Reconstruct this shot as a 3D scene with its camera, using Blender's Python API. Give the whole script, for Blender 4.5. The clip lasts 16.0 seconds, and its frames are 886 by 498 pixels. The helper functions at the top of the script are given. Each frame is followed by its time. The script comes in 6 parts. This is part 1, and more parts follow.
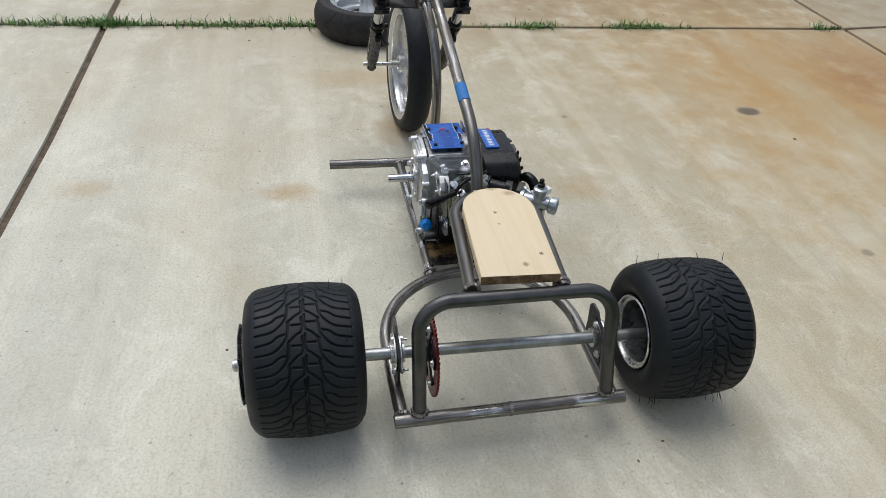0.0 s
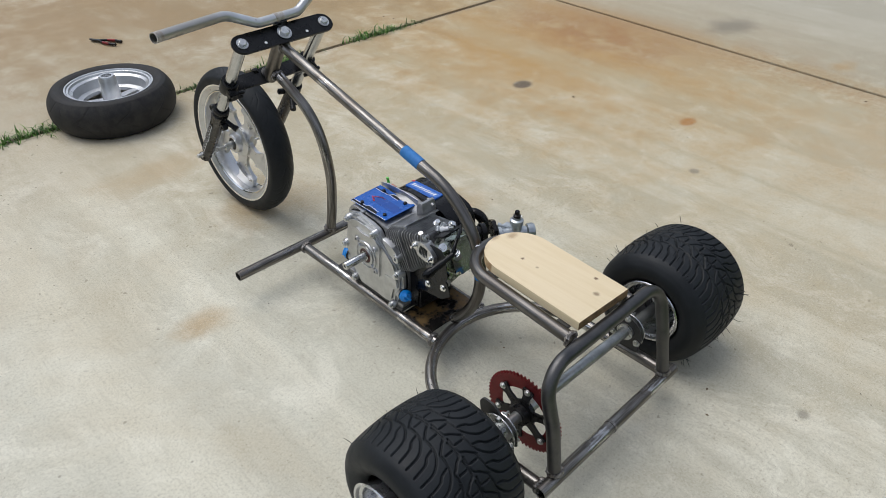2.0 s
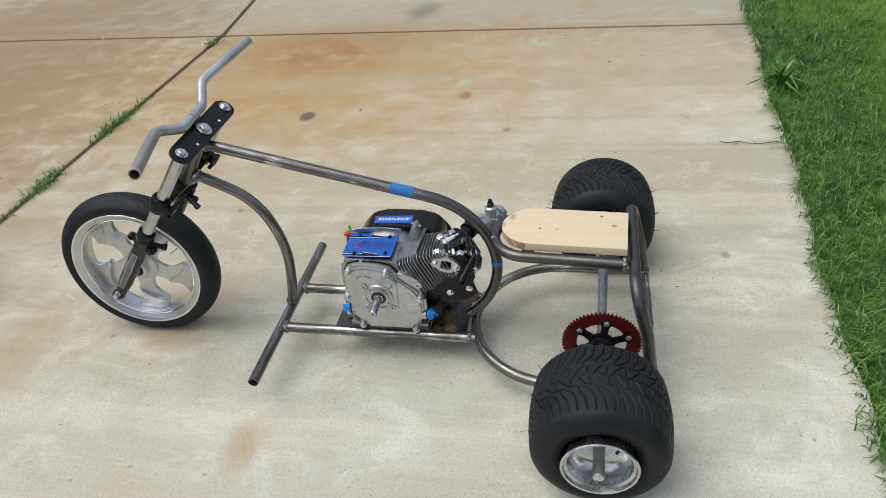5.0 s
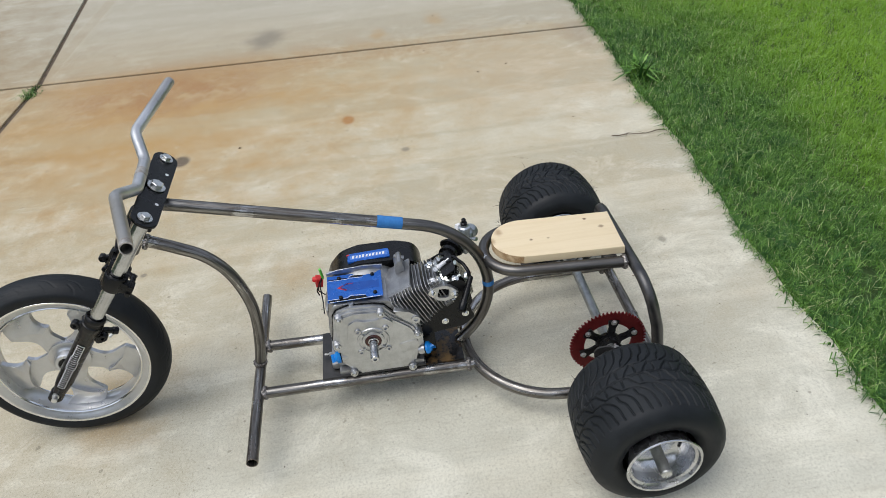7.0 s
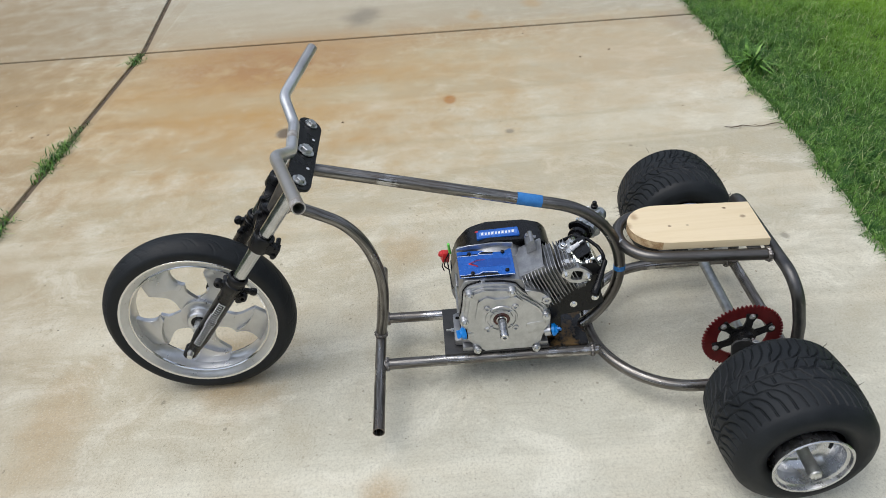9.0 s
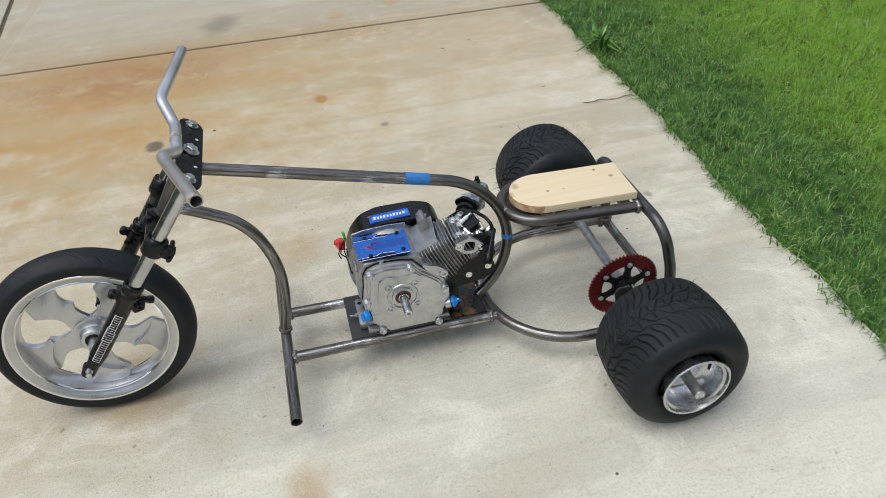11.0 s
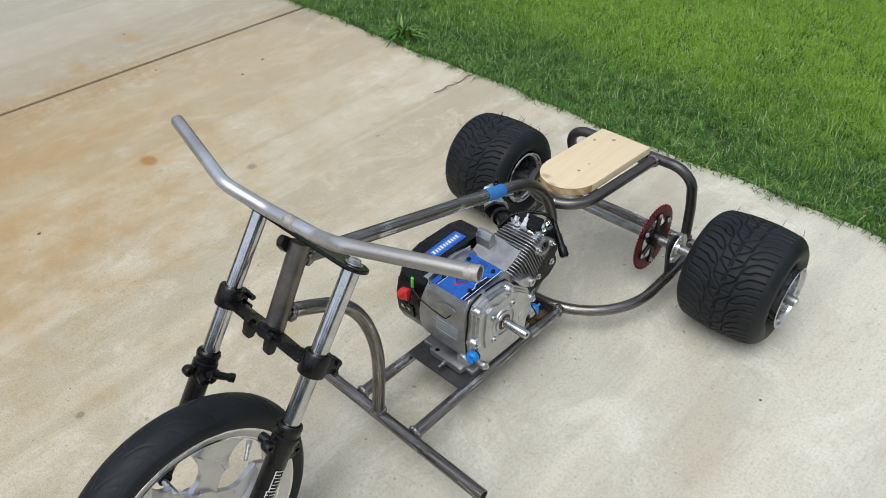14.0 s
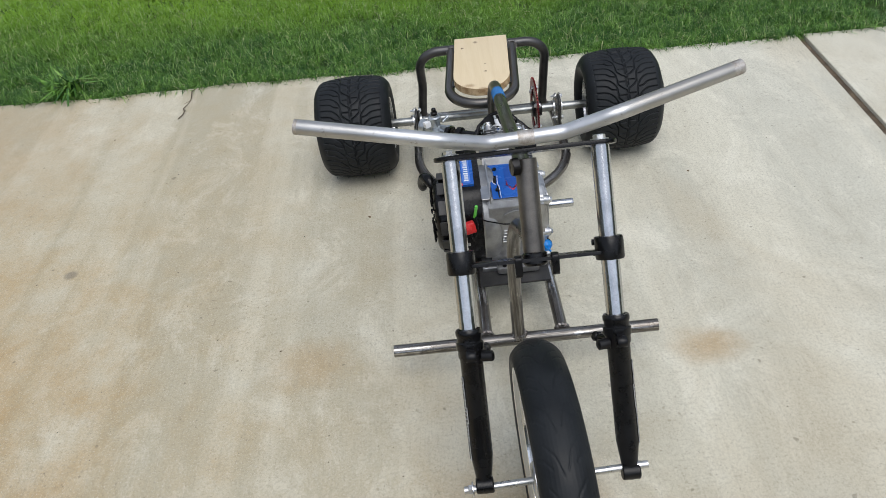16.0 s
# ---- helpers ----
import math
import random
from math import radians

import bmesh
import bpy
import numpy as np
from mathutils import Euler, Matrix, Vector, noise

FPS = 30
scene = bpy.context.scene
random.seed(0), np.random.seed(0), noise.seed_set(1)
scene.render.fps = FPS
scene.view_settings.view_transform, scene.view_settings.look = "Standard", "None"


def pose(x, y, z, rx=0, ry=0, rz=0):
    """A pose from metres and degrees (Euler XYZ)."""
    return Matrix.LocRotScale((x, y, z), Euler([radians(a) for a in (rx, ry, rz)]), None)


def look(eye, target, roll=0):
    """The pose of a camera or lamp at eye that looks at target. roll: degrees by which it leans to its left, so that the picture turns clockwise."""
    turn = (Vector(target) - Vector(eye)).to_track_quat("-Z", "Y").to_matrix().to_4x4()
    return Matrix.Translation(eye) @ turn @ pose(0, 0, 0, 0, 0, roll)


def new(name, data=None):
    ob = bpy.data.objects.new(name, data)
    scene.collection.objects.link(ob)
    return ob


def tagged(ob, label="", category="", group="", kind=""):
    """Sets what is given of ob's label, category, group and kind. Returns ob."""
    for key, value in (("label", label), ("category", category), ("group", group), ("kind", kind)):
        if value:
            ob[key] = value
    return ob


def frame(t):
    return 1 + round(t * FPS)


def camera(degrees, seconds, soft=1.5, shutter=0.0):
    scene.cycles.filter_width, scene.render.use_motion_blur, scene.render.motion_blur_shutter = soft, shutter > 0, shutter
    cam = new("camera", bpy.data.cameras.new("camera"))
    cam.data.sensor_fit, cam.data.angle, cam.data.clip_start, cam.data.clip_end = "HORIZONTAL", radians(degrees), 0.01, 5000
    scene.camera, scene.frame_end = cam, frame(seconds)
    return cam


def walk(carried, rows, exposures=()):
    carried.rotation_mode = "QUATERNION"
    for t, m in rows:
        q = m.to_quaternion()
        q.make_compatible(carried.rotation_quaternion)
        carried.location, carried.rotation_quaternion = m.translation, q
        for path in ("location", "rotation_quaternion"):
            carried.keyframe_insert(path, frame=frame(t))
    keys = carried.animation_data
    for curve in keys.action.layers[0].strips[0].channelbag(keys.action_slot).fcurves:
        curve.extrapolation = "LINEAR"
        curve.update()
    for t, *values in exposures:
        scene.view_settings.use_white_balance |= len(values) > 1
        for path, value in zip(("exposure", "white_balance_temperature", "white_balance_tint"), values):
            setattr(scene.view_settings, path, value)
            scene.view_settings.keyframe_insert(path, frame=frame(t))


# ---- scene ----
cam = camera(63.5, 16.0, soft=0.8)
PATH = [
    (0.0, (-0.394, -1.017, 1.204), (-0.011, 0.544, 0.014), 4.6),
    (0.5, (-0.542, -0.896, 1.244), (0.05, 0.604, 0.061), 4.1),
    (1.0, (-0.737, -0.861, 1.254), (0.08, 0.533, 0.074), 3.5),
    (1.5, (-0.851, -0.724, 1.215), (0.149, 0.541, 0.031), 2.5),
    (2.0, (-0.97, -0.573, 1.285), (0.165, 0.584, 0.114), 0.2),
    (2.5, (-1.132, -0.515, 1.337), (0.115, 0.569, 0.211), -2.7),
    (3.0, (-1.202, -0.482, 1.328), (0.155, 0.484, 0.222), -4.0),
    (3.2, (-1.184, -0.445, 1.306), (0.216, 0.45, 0.192), -3.8),
    (5.3, (-1.472, 0.111, 1.415), (0.108, 0.451, 0.237), -7.5),
    (5.5, (-1.45, 0.131, 1.411), (0.14, 0.437, 0.237), -7.6),
    (6.0, (-1.325, 0.266, 1.398), (0.286, 0.433, 0.225), -7.2),
    (6.5, (-1.335, 0.414, 1.398), (0.277, 0.402, 0.214), -6.3),
    (7.0, (-1.385, 0.515, 1.411), (0.223, 0.379, 0.229), -5.3),
    (7.5, (-1.395, 0.564, 1.419), (0.22, 0.414, 0.25), -4.5),
    (8.0, (-1.424, 0.603, 1.407), (0.194, 0.513, 0.235), -4.2),
    (8.5, (-1.436, 0.651, 1.397), (0.173, 0.64, 0.21), -4.5),
    (9.0, (-1.363, 0.719, 1.391), (0.238, 0.721, 0.194), -4.9),
    (9.5, (-1.408, 0.767, 1.412), (0.189, 0.676, 0.212), -5.0),
    (10.0, (-1.47, 0.736, 1.394), (0.113, 0.513, 0.193), -4.8),
    (10.2, (-1.479, 0.743, 1.392), (0.097, 0.482, 0.189), -4.7),
    (12.5, (-1.258, 0.919, 1.364), (0.236, 0.448, 0.12), -2.5),
    (13.0, (-1.184, 1.174, 1.366), (0.221, 0.516, 0.103), -2.5),
    (13.5, (-1.03, 1.341, 1.353), (0.256, 0.479, 0.086), -3.3),
    (14.0, (-0.843, 1.496, 1.377), (0.278, 0.412, 0.125), -3.7),
    (14.5, (-0.716, 1.722, 1.39), (0.193, 0.445, 0.148), -3.9),
    (15.0, (-0.478, 1.759, 1.345), (0.194, 0.347, 0.097), -3.9),
    (15.5, (-0.165, 1.963, 1.332), (0.221, 0.487, 0.039), -5.1),
    (16.0, (0.113, 1.974, 1.326), (0.175, 0.473, 0.005), -7.7),
]
walk(cam, [(t, look(e, g, r)) for t, e, g, r in PATH], [(0.0, 0.31), (1.0, 0.33), (2.5, 0.32), (5.5, 0.42), (10.0, 0.46), (14.2, 0.46), (15.0, 0.40), (16.0, 0.31)])

# ---- light ----
world = bpy.data.worlds.new("overcast")
scene.world = world
world.use_nodes = True
wn, wl = world.node_tree.nodes, world.node_tree.links
sky = wn.new("ShaderNodeTexSky")
sky.sky_type, sky.sun_disc = "NISHITA", False
sky.sun_elevation, sky.sun_rotation = radians(66), radians(340)
soften = wn.new("ShaderNodeHueSaturation")
soften.inputs["Saturation"].default_value = 0.48
wl.new(sky.outputs[0], soften.inputs["Color"])
wl.new(soften.outputs[0], wn["Background"].inputs["Color"])
wn["Background"].inputs["Strength"].default_value = 0.15
sun = new("sun", bpy.data.lights.new("sun", "SUN"))
sun.data.energy, sun.data.angle, sun.data.color = 1.3, radians(50), (1.0, 0.985, 0.965)
sun.matrix_world = look((-0.5, 1.4, 3.4), (0, 0, 0))

# ---- materials ----


class Nodes:
    """A small wrapper round a node material."""

    def __init__(self, name):
        self.mat = bpy.data.materials.new(name)
        self.mat.use_nodes = True
        self.n, self.l = self.mat.node_tree.nodes, self.mat.node_tree.links
        self.b = self.n["Principled BSDF"]
        self.coord = self.n.new("ShaderNodeTexCoord").outputs["Object"]

    def put(self, socket, value):
        if hasattr(value, "is_output"):
            self.l.new(value, socket)
        elif isinstance(value, (tuple, list)) and len(value) == 3 and socket.type == "RGBA":
            socket.default_value = (*value, 1)
        else:
            socket.default_value = value

    def mapped(self, scale=(1, 1, 1), at=(0, 0, 0), turn=0.0):
        m = self.n.new("ShaderNodeMapping")
        m.inputs["Scale"].default_value, m.inputs["Location"].default_value = scale, at
        m.inputs["Rotation"].default_value = (0, 0, radians(turn))
        self.l.new(self.coord, m.inputs["Vector"])
        return m.outputs[0]

    def noise(self, scale, detail=4.0, rough=0.55, vector=None, warp=0.0):
        t = self.n.new("ShaderNodeTexNoise")
        t.inputs["Scale"].default_value, t.inputs["Detail"].default_value = scale, detail
        t.inputs["Roughness"].default_value, t.inputs["Distortion"].default_value = rough, warp
        self.l.new(self.coord if vector is None else vector, t.inputs["Vector"])
        return t.outputs["Fac"]

    def ramp(self, fac, low, high, c0=0.0, c1=1.0):
        m = self.n.new("ShaderNodeMapRange")
        m.interpolation_type = "SMOOTHSTEP"
        for k, v in (("Value", fac), ("From Min", low), ("From Max", high), ("To Min", c0), ("To Max", c1)):
            self.put(m.inputs[k], v)
        return m.outputs["Result"]

    def mix(self, fac, a, b, how="MIX"):
        m = self.n.new("ShaderNodeMix")
        m.data_type, m.blend_type = "RGBA", how
        self.put(m.inputs[0], fac)
        self.put(m.inputs[6], a)
        self.put(m.inputs[7], b)
        return m.outputs[2]

    def math(self, how, a, b=0.0):
        m = self.n.new("ShaderNodeMath")
        m.operation = how
        self.put(m.inputs[0], a)
        self.put(m.inputs[1], b)
        return m.outputs[0]

    def blot(self, x, y, rx, ry, edge=0.5, wobble=None, turn=0.0):
        """1 inside a worn ellipse on the ground, 0 outside."""
        m = self.n.new("ShaderNodeMapping")
        m.vector_type = "TEXTURE"
        m.inputs["Location"].default_value = (x, y, 0)
        m.inputs["Rotation"].default_value = (0, 0, radians(turn))
        m.inputs["Scale"].default_value = (rx, ry, 1e6)
        self.l.new(self.coord, m.inputs["Vector"])
        d = self.n.new("ShaderNodeVectorMath")
        d.operation = "LENGTH"
        self.l.new(m.outputs[0], d.inputs[0])
        r = d.outputs["Value"]
        if wobble is not None:
            r = self.math("ADD", r, self.math("MULTIPLY", self.math("SUBTRACT", wobble, 0.5), 1.6))
        return self.ramp(r, 1.0 - edge, 1.0 + edge * 0.4, 1.0, 0.0)

    def bump(self, height, strength=0.3, distance=0.002):
        bn = self.n.new("ShaderNodeBump")
        bn.inputs["Strength"].default_value, bn.inputs["Distance"].default_value = strength, distance
        self.l.new(height, bn.inputs["Height"])
        self.l.new(bn.outputs[0], self.b.inputs["Normal"])

    def done(self, colour, rough=0.5, metal=0.0, **more):
        self.put(self.b.inputs["Base Color"], colour)
        self.put(self.b.inputs["Roughness"], rough)
        self.put(self.b.inputs["Metallic"], metal)
        for k, v in more.items():
            self.put(self.b.inputs[k.replace("_", " ")], v)
        return self.mat


def surface(name, c0, c1, scale, rough=(0.4, 0.6), metal=0.0, bump=0.15, fine=400, distance=0.0006, **more):
    """A mottled surface: two colours at two scales, uneven gloss, fine relief."""
    s = Nodes(name)
    big, small = s.noise(scale, 5, 0.6), s.noise(fine, 3, 0.6)
    f = s.ramp(s.math("ADD", s.math("MULTIPLY", big, 0.75), s.math("MULTIPLY", small, 0.25)), 0.35, 0.65)
    if bump:
        s.bump(s.math("ADD", small, s.math("MULTIPLY", big, 0.5)), bump, distance)
    return s.done(s.mix(f, c0, c1), s.ramp(big, 0.3, 0.7, *rough), metal, **more)


def bare_steel():
    s = Nodes("bare mild steel tube")
    place = s.coord
    s.coord = s.n["Texture Coordinate"].outputs["UV"]
    streak, thin = s.noise(1.0, 4, 0.65, s.mapped((9, 150, 1))), s.noise(1.0, 3, 0.7, s.mapped((22, 520, 1), (3, 1, 0)))
    s.coord = place
    patch, fine = s.noise(6, 4, 0.6), s.noise(420, 3, 0.7)
    # pale streaks: sanded metal, and the tubes' broken highlights put into the colour
    sanded_glint = s.math("ADD", s.math("MULTIPLY", s.noise(9, 4, 0.6, s.mapped((1, 1, 1), (3, 7, 2))), 0.6), s.math("MULTIPLY", streak, 0.4))
    dull = s.mix(s.ramp(streak, 0.36, 0.64), (0.125, 0.116, 0.105), (0.300, 0.288, 0.270))
    dull = s.mix(s.ramp(patch, 0.46, 0.68, 0.0, 0.60), dull, (0.125, 0.102, 0.082))
    dull = s.mix(s.ramp(thin, 0.56, 0.72, 0.0, 0.40), dull, (0.075, 0.065, 0.057))
    # mill scale left on towards the seat
    xyz = s.n.new("ShaderNodeSeparateXYZ")
    s.l.new(place, xyz.inputs[0])
    scale = s.math("MULTIPLY", s.ramp(s.math("ADD", xyz.outputs["Y"], s.math("MULTIPLY", s.math("SUBTRACT", patch, 0.5), 0.16)), 0.50, 0.42), s.ramp(xyz.outputs["Z"], 0.12, 0.20))
    dull = s.mix(s.math("MULTIPLY", scale, 0.65), dull, (0.095, 0.090, 0.086))
    sanded_glint = s.math("SUBTRACT", sanded_glint, s.math("MULTIPLY", scale, 0.06))
    s.bump(s.math("ADD", fine, thin), 0.06, 0.0004)
    return s.done(s.mix(s.ramp(sanded_glint, 0.54, 0.62, 0.0, 0.85), dull, (0.60, 0.59, 0.575)), s.ramp(sanded_glint, 0.48, 0.62, 0.34, 0.20), s.ramp(patch, 0.4, 0.8, 0.94, 0.78))


def concrete():
    s = Nodes("broom-finished concrete, stained")
    big, mid, small = s.noise(1.1, 5, 0.6), s.noise(6.5, 6, 0.65), s.noise(45, 4, 0.7)
    grit, sand = s.noise(520, 2, 0.8), s.noise(150, 4, 0.75)
    bands = s.noise(1.0, 3, 0.55, s.mapped((4.2, 0.16, 1), (0.4, 2.1, 0), 3))
    thin = s.noise(1.0, 3, 0.6, s.mapped((17, 0.45, 1), (2.4, 0.7, 0), 2.5))
    broom = s.noise(1.0, 2, 0.6, s.mapped((190, 9, 1), (0, 0, 0), 2))
    c = s.mix(s.ramp(mid, 0.3, 0.7), (0.520, 0.506, 0.430), (0.600, 0.585, 0.500))
    c = s.mix(s.ramp(big, 0.5, 0.75, 0.0, 0.25), c, (0.40, 0.37, 0.30))
    # dirtier towards the far side
    east = s.n.new("ShaderNodeSeparateXYZ")
    s.l.new(s.coord, east.inputs[0])
    dirt = s.math("ADD", east.outputs["X"], s.math("MULTIPLY", s.math("SUBTRACT", big, 0.5), 1.4))
    c = s.mix(s.ramp(dirt, -0.5, 1.2, 0.0, 0.70), c, (0.405, 0.368, 0.278))
    # yellower towards the front of the slab
    warm = s.math("ADD", east.outputs["Y"], s.math("MULTIPLY", s.math("SUBTRACT", big, 0.5), 2.2))
    c = s.mix(s.ramp(warm, 0.3, 2.4, 0.0, 0.50), c, (0.500, 0.412, 0.262))
    c = s.mix(s.ramp(dirt, 0.1, -1.3, 0.0, 0.45), c, (0.66, 0.65, 0.585))
    # dried rain bands
    c = s.mix(s.ramp(bands, 0.46, 0.58, 0.0, 0.50), c, (0.75, 0.715, 0.605))
    c = s.mix(s.ramp(thin, 0.50, 0.66, 0.0, 0.08), c, (0.62, 0.59, 0.50))
    # cloudy pale bloom and dull patches
    bloom = s.noise(4.2, 9, 0.78, s.mapped((1.25, 0.8, 1), (3, 8, 0), 10), 0.6)
    c = s.mix(s.ramp(bloom, 0.48, 0.64, 0.0, 0.55), c, (0.79, 0.765, 0.67))
    c = s.mix(s.ramp(bloom, 0.46, 0.30, 0.0, 0.34), c, (0.38, 0.335, 0.25))
    tan = s.noise(1.5, 6, 0.65, s.mapped((1.0, 0.7, 1), (11, 2, 0), 8), 0.4)
    c = s.mix(s.ramp(tan, 0.50, 0.72, 0.0, 0.38), c, (0.48, 0.395, 0.265))
    # rust wash, strongest towards the far corner of the slab and over the joint beyond the wheel
    w = s.ramp(s.noise(2.2, 5, 0.62, s.mapped((1.7, 0.5, 1), (5, 1, 0), 4)), 0.25, 0.58)
    streak = s.ramp(bands, 0.34, 0.62, 0.55, 1.0)
    c = s.mix(s.math("MULTIPLY", s.blot(2.1, 1.15, 1.9, 2.4, 0.95, mid), 0.62), c, (0.450, 0.352, 0.195))
    wash = s.math("MULTIPLY", s.blot(1.95, 1.65, 1.05, 1.45, 0.95, mid), s.math("MULTIPLY", s.ramp(w, 0.0, 1.0, 0.35, 1.0), streak))
    c = s.mix(s.math("MULTIPLY", wash, 0.95), c, (0.430, 0.248, 0.074))
    far = s.math("MULTIPLY", s.blot(0.9, 3.6, 2.3, 1.25, 0.8, mid), s.ramp(w, 0.0, 1.0, 0.55, 1.0))
    c = s.mix(s.math("MULTIPLY", far, 0.9), c, (0.335, 0.215, 0.105))
    c = s.mix(s.math("MULTIPLY", s.blot(3.9, 1.4, 1.2, 2.6, 0.8, mid), 0.45), c, (0.50, 0.485, 0.43))
    c = s.mix(s.ramp(east.outputs["X"], 2.52, 2.60, 0.0, 0.40), c, (0.330, 0.305, 0.255))
    c = s.mix(s.math("MULTIPLY", s.blot(1.75, 2.95, 0.75, 0.75, 0.95, mid), s.math("MULTIPLY", streak, 0.62)), c, (0.430, 0.265, 0.095))
    brown = s.math("MULTIPLY", s.blot(2.5, 3.7, 2.3, 1.35, 0.8, mid), s.ramp(w, 0.0, 1.0, 0.6, 1.0))
    c = s.mix(s.math("MULTIPLY", brown, 0.88), c, (0.285, 0.20, 0.10))
    near = s.math("MULTIPLY", s.blot(-0.1, 2.55, 1.5, 1.0, 0.9, mid), s.ramp(mid, 0.3, 0.65, 0.6, 1.0))
    c = s.mix(s.math("MULTIPLY", near, 0.55), c, (0.33, 0.245, 0.145))
    # trowelled borders along the joints, duller, with a faint pale edge
    def beside(a, b, k, wide):
        d = s.math("ABSOLUTE", s.math("ADD", s.math("SUBTRACT", a, k[0]), s.math("MULTIPLY", b, -k[1])))
        d = s.math("ADD", d, s.math("MULTIPLY", s.math("SUBTRACT", mid, 0.5), 0.02))
        return s.ramp(d, wide, wide - 0.006), s.math("MULTIPLY", s.ramp(d, wide - 0.004, wide + 0.003), s.ramp(d, wide + 0.016, wide + 0.004))
    X, Y = east.outputs["X"], east.outputs["Y"]
    for a, b, k, wide in ((X, Y, (2.445, 0.037), 0.085), (Y, X, (2.352, -0.027), 0.04)):
        band, rim = beside(a, b, k, wide)
        c = s.mix(s.math("MULTIPLY", band, 0.30), c, (0.37, 0.295, 0.195))
        c = s.mix(s.math("MULTIPLY", rim, s.ramp(small, 0.4, 0.6, 0.0, 0.22)), c, (0.60, 0.54, 0.42))
    c = s.mix(s.math("MULTIPLY", s.blot(2.33, -0.66, 0.26, 0.13, 0.9, mid), 0.6), c, (0.26, 0.20, 0.14))
    deep = s.math("MULTIPLY", s.blot(2.22, 1.55, 0.36, 0.62, 0.9, small), s.ramp(mid, 0.3, 0.6))
    c = s.mix(s.math("MULTIPLY", deep, 0.85), c, (0.33, 0.15, 0.045))
    c = s.mix(s.math("MULTIPLY", s.blot(1.98, -0.25, 0.62, 0.62, 0.95, mid), 0.50), c, (0.47, 0.355, 0.225))
    edge = s.math("MULTIPLY", s.blot(2.42, 1.1, 0.22, 1.5, 0.8, mid), s.ramp(small, 0.35, 0.6))
    c = s.mix(s.math("MULTIPLY", edge, 0.55), c, (0.34, 0.2, 0.085))
    tea, soot, oil = (0.43, 0.27, 0.11), (0.16, 0.145, 0.12), (0.085, 0.06, 0.045)
    for x, y, rx, ry, edge, amount, col in (
        (1.61, 0.636, 0.048, 0.030, 0.45, 0.95, (0.38, 0.175, 0.045)), (1.416, 1.353, 0.052, 0.042, 0.4, 0.9, oil), (1.264, 0.408, 0.022, 0.02, 0.5, 0.6, soot),
        (-0.42, 0.905, 0.09, 0.06, 0.9, 0.6, tea), (-1.02, 0.98, 0.09, 0.06, 0.9, 0.4, tea), (0.05, 1.30, 0.2, 0.16, 0.9, 0.45, tea),
        (2.83, 1.08, 0.18, 0.11, 0.8, 0.70, soot), (2.68, 0.43, 0.09, 0.06, 0.8, 0.6, tea), (2.83, 0.08, 0.13, 0.07, 0.8, 0.5, tea), (0.53, 0.84, 0.12, 0.09, 0.9, 0.35, tea),
        (0.417, -0.357, 0.018, 0.016, 0.6, 0.6, soot), (0.626, 1.353, 0.012, 0.012, 0.5, 0.7, soot), (-0.15, 1.75, 0.25, 0.1, 0.9, 0.35, tea),
    ):
        c = s.mix(s.math("MULTIPLY", s.blot(x, y, rx, ry, edge, mid if rx > 0.07 else None), amount), c, col)
    # pits, sand and worn laitance
    c = s.mix(s.ramp(s.noise(62, 2, 0.5), 0.67, 0.72, 0.0, 0.14), c, (0.17, 0.15, 0.12))
    c = s.mix(s.ramp(s.noise(150, 2, 0.5, s.mapped((1, 1, 1), (4, 4, 0))), 0.68, 0.72, 0.0, 0.40), c, (0.075, 0.065, 0.05))
    c = s.mix(s.ramp(s.noise(38, 1, 0.5, s.mapped((1, 1, 1), (7, 3, 0))), 0.755, 0.78, 0.0, 0.45), c, (0.09, 0.075, 0.05))
    c = s.mix(s.ramp(s.noise(85, 2, 0.5, s.mapped((1, 1, 1), (9, 1, 0))), 0.62, 0.76, 0.0, 0.26), c, (0.66, 0.61, 0.50))
    c = s.mix(s.ramp(s.noise(14, 6, 0.75), 0.56, 0.74, 0.0, 0.28), c, (0.31, 0.275, 0.21))
    c = s.mix(s.ramp(s.noise(11, 6, 0.75), 0.58, 0.72, 0.0, 0.30), c, (0.64, 0.615, 0.54))
    c = s.mix(s.ramp(sand, 0.46, 0.66, 0.0, 0.33), c, (0.25, 0.222, 0.172))
    c = s.mix(s.ramp(grit, 0.46, 0.70, 0.0, 0.32), c, (0.21, 0.188, 0.148))
    # pale flecks, broom lines and clusters of scaled paste
    c = s.mix(s.ramp(s.noise(240, 3, 0.7, s.mapped((1, 1, 1), (2, 5, 0))), 0.54, 0.68, 0.0, 0.42), c, (0.72, 0.68, 0.57))
    c = s.mix(s.ramp(broom, 0.50, 0.70, 0.0, 0.12), c, (0.28, 0.25, 0.20))
    scaled = s.math("MULTIPLY", s.ramp(s.noise(2.3, 4, 0.6, s.mapped((1, 1, 1), (6, 6, 0))), 0.52, 0.66), s.ramp(s.noise(60, 5, 0.75, s.mapped((1, 1, 1), (1, 3, 0))), 0.56, 0.66))
    c = s.mix(s.math("MULTIPLY", scaled, 0.55), c, (0.24, 0.205, 0.15))
    h = s.math("ADD", s.math("MULTIPLY", broom, 0.5), s.math("ADD", s.math("MULTIPLY", grit, 0.6), sand))
    s.bump(h, 0.32, 0.0012)
    c = s.mix(1.0, c, (1.005, 1.0, 0.955), "MULTIPLY")
    return s.done(c, s.ramp(mid, 0.3, 0.7, 0.75, 0.92), 0.0, Specular_IOR_Level=0.3)


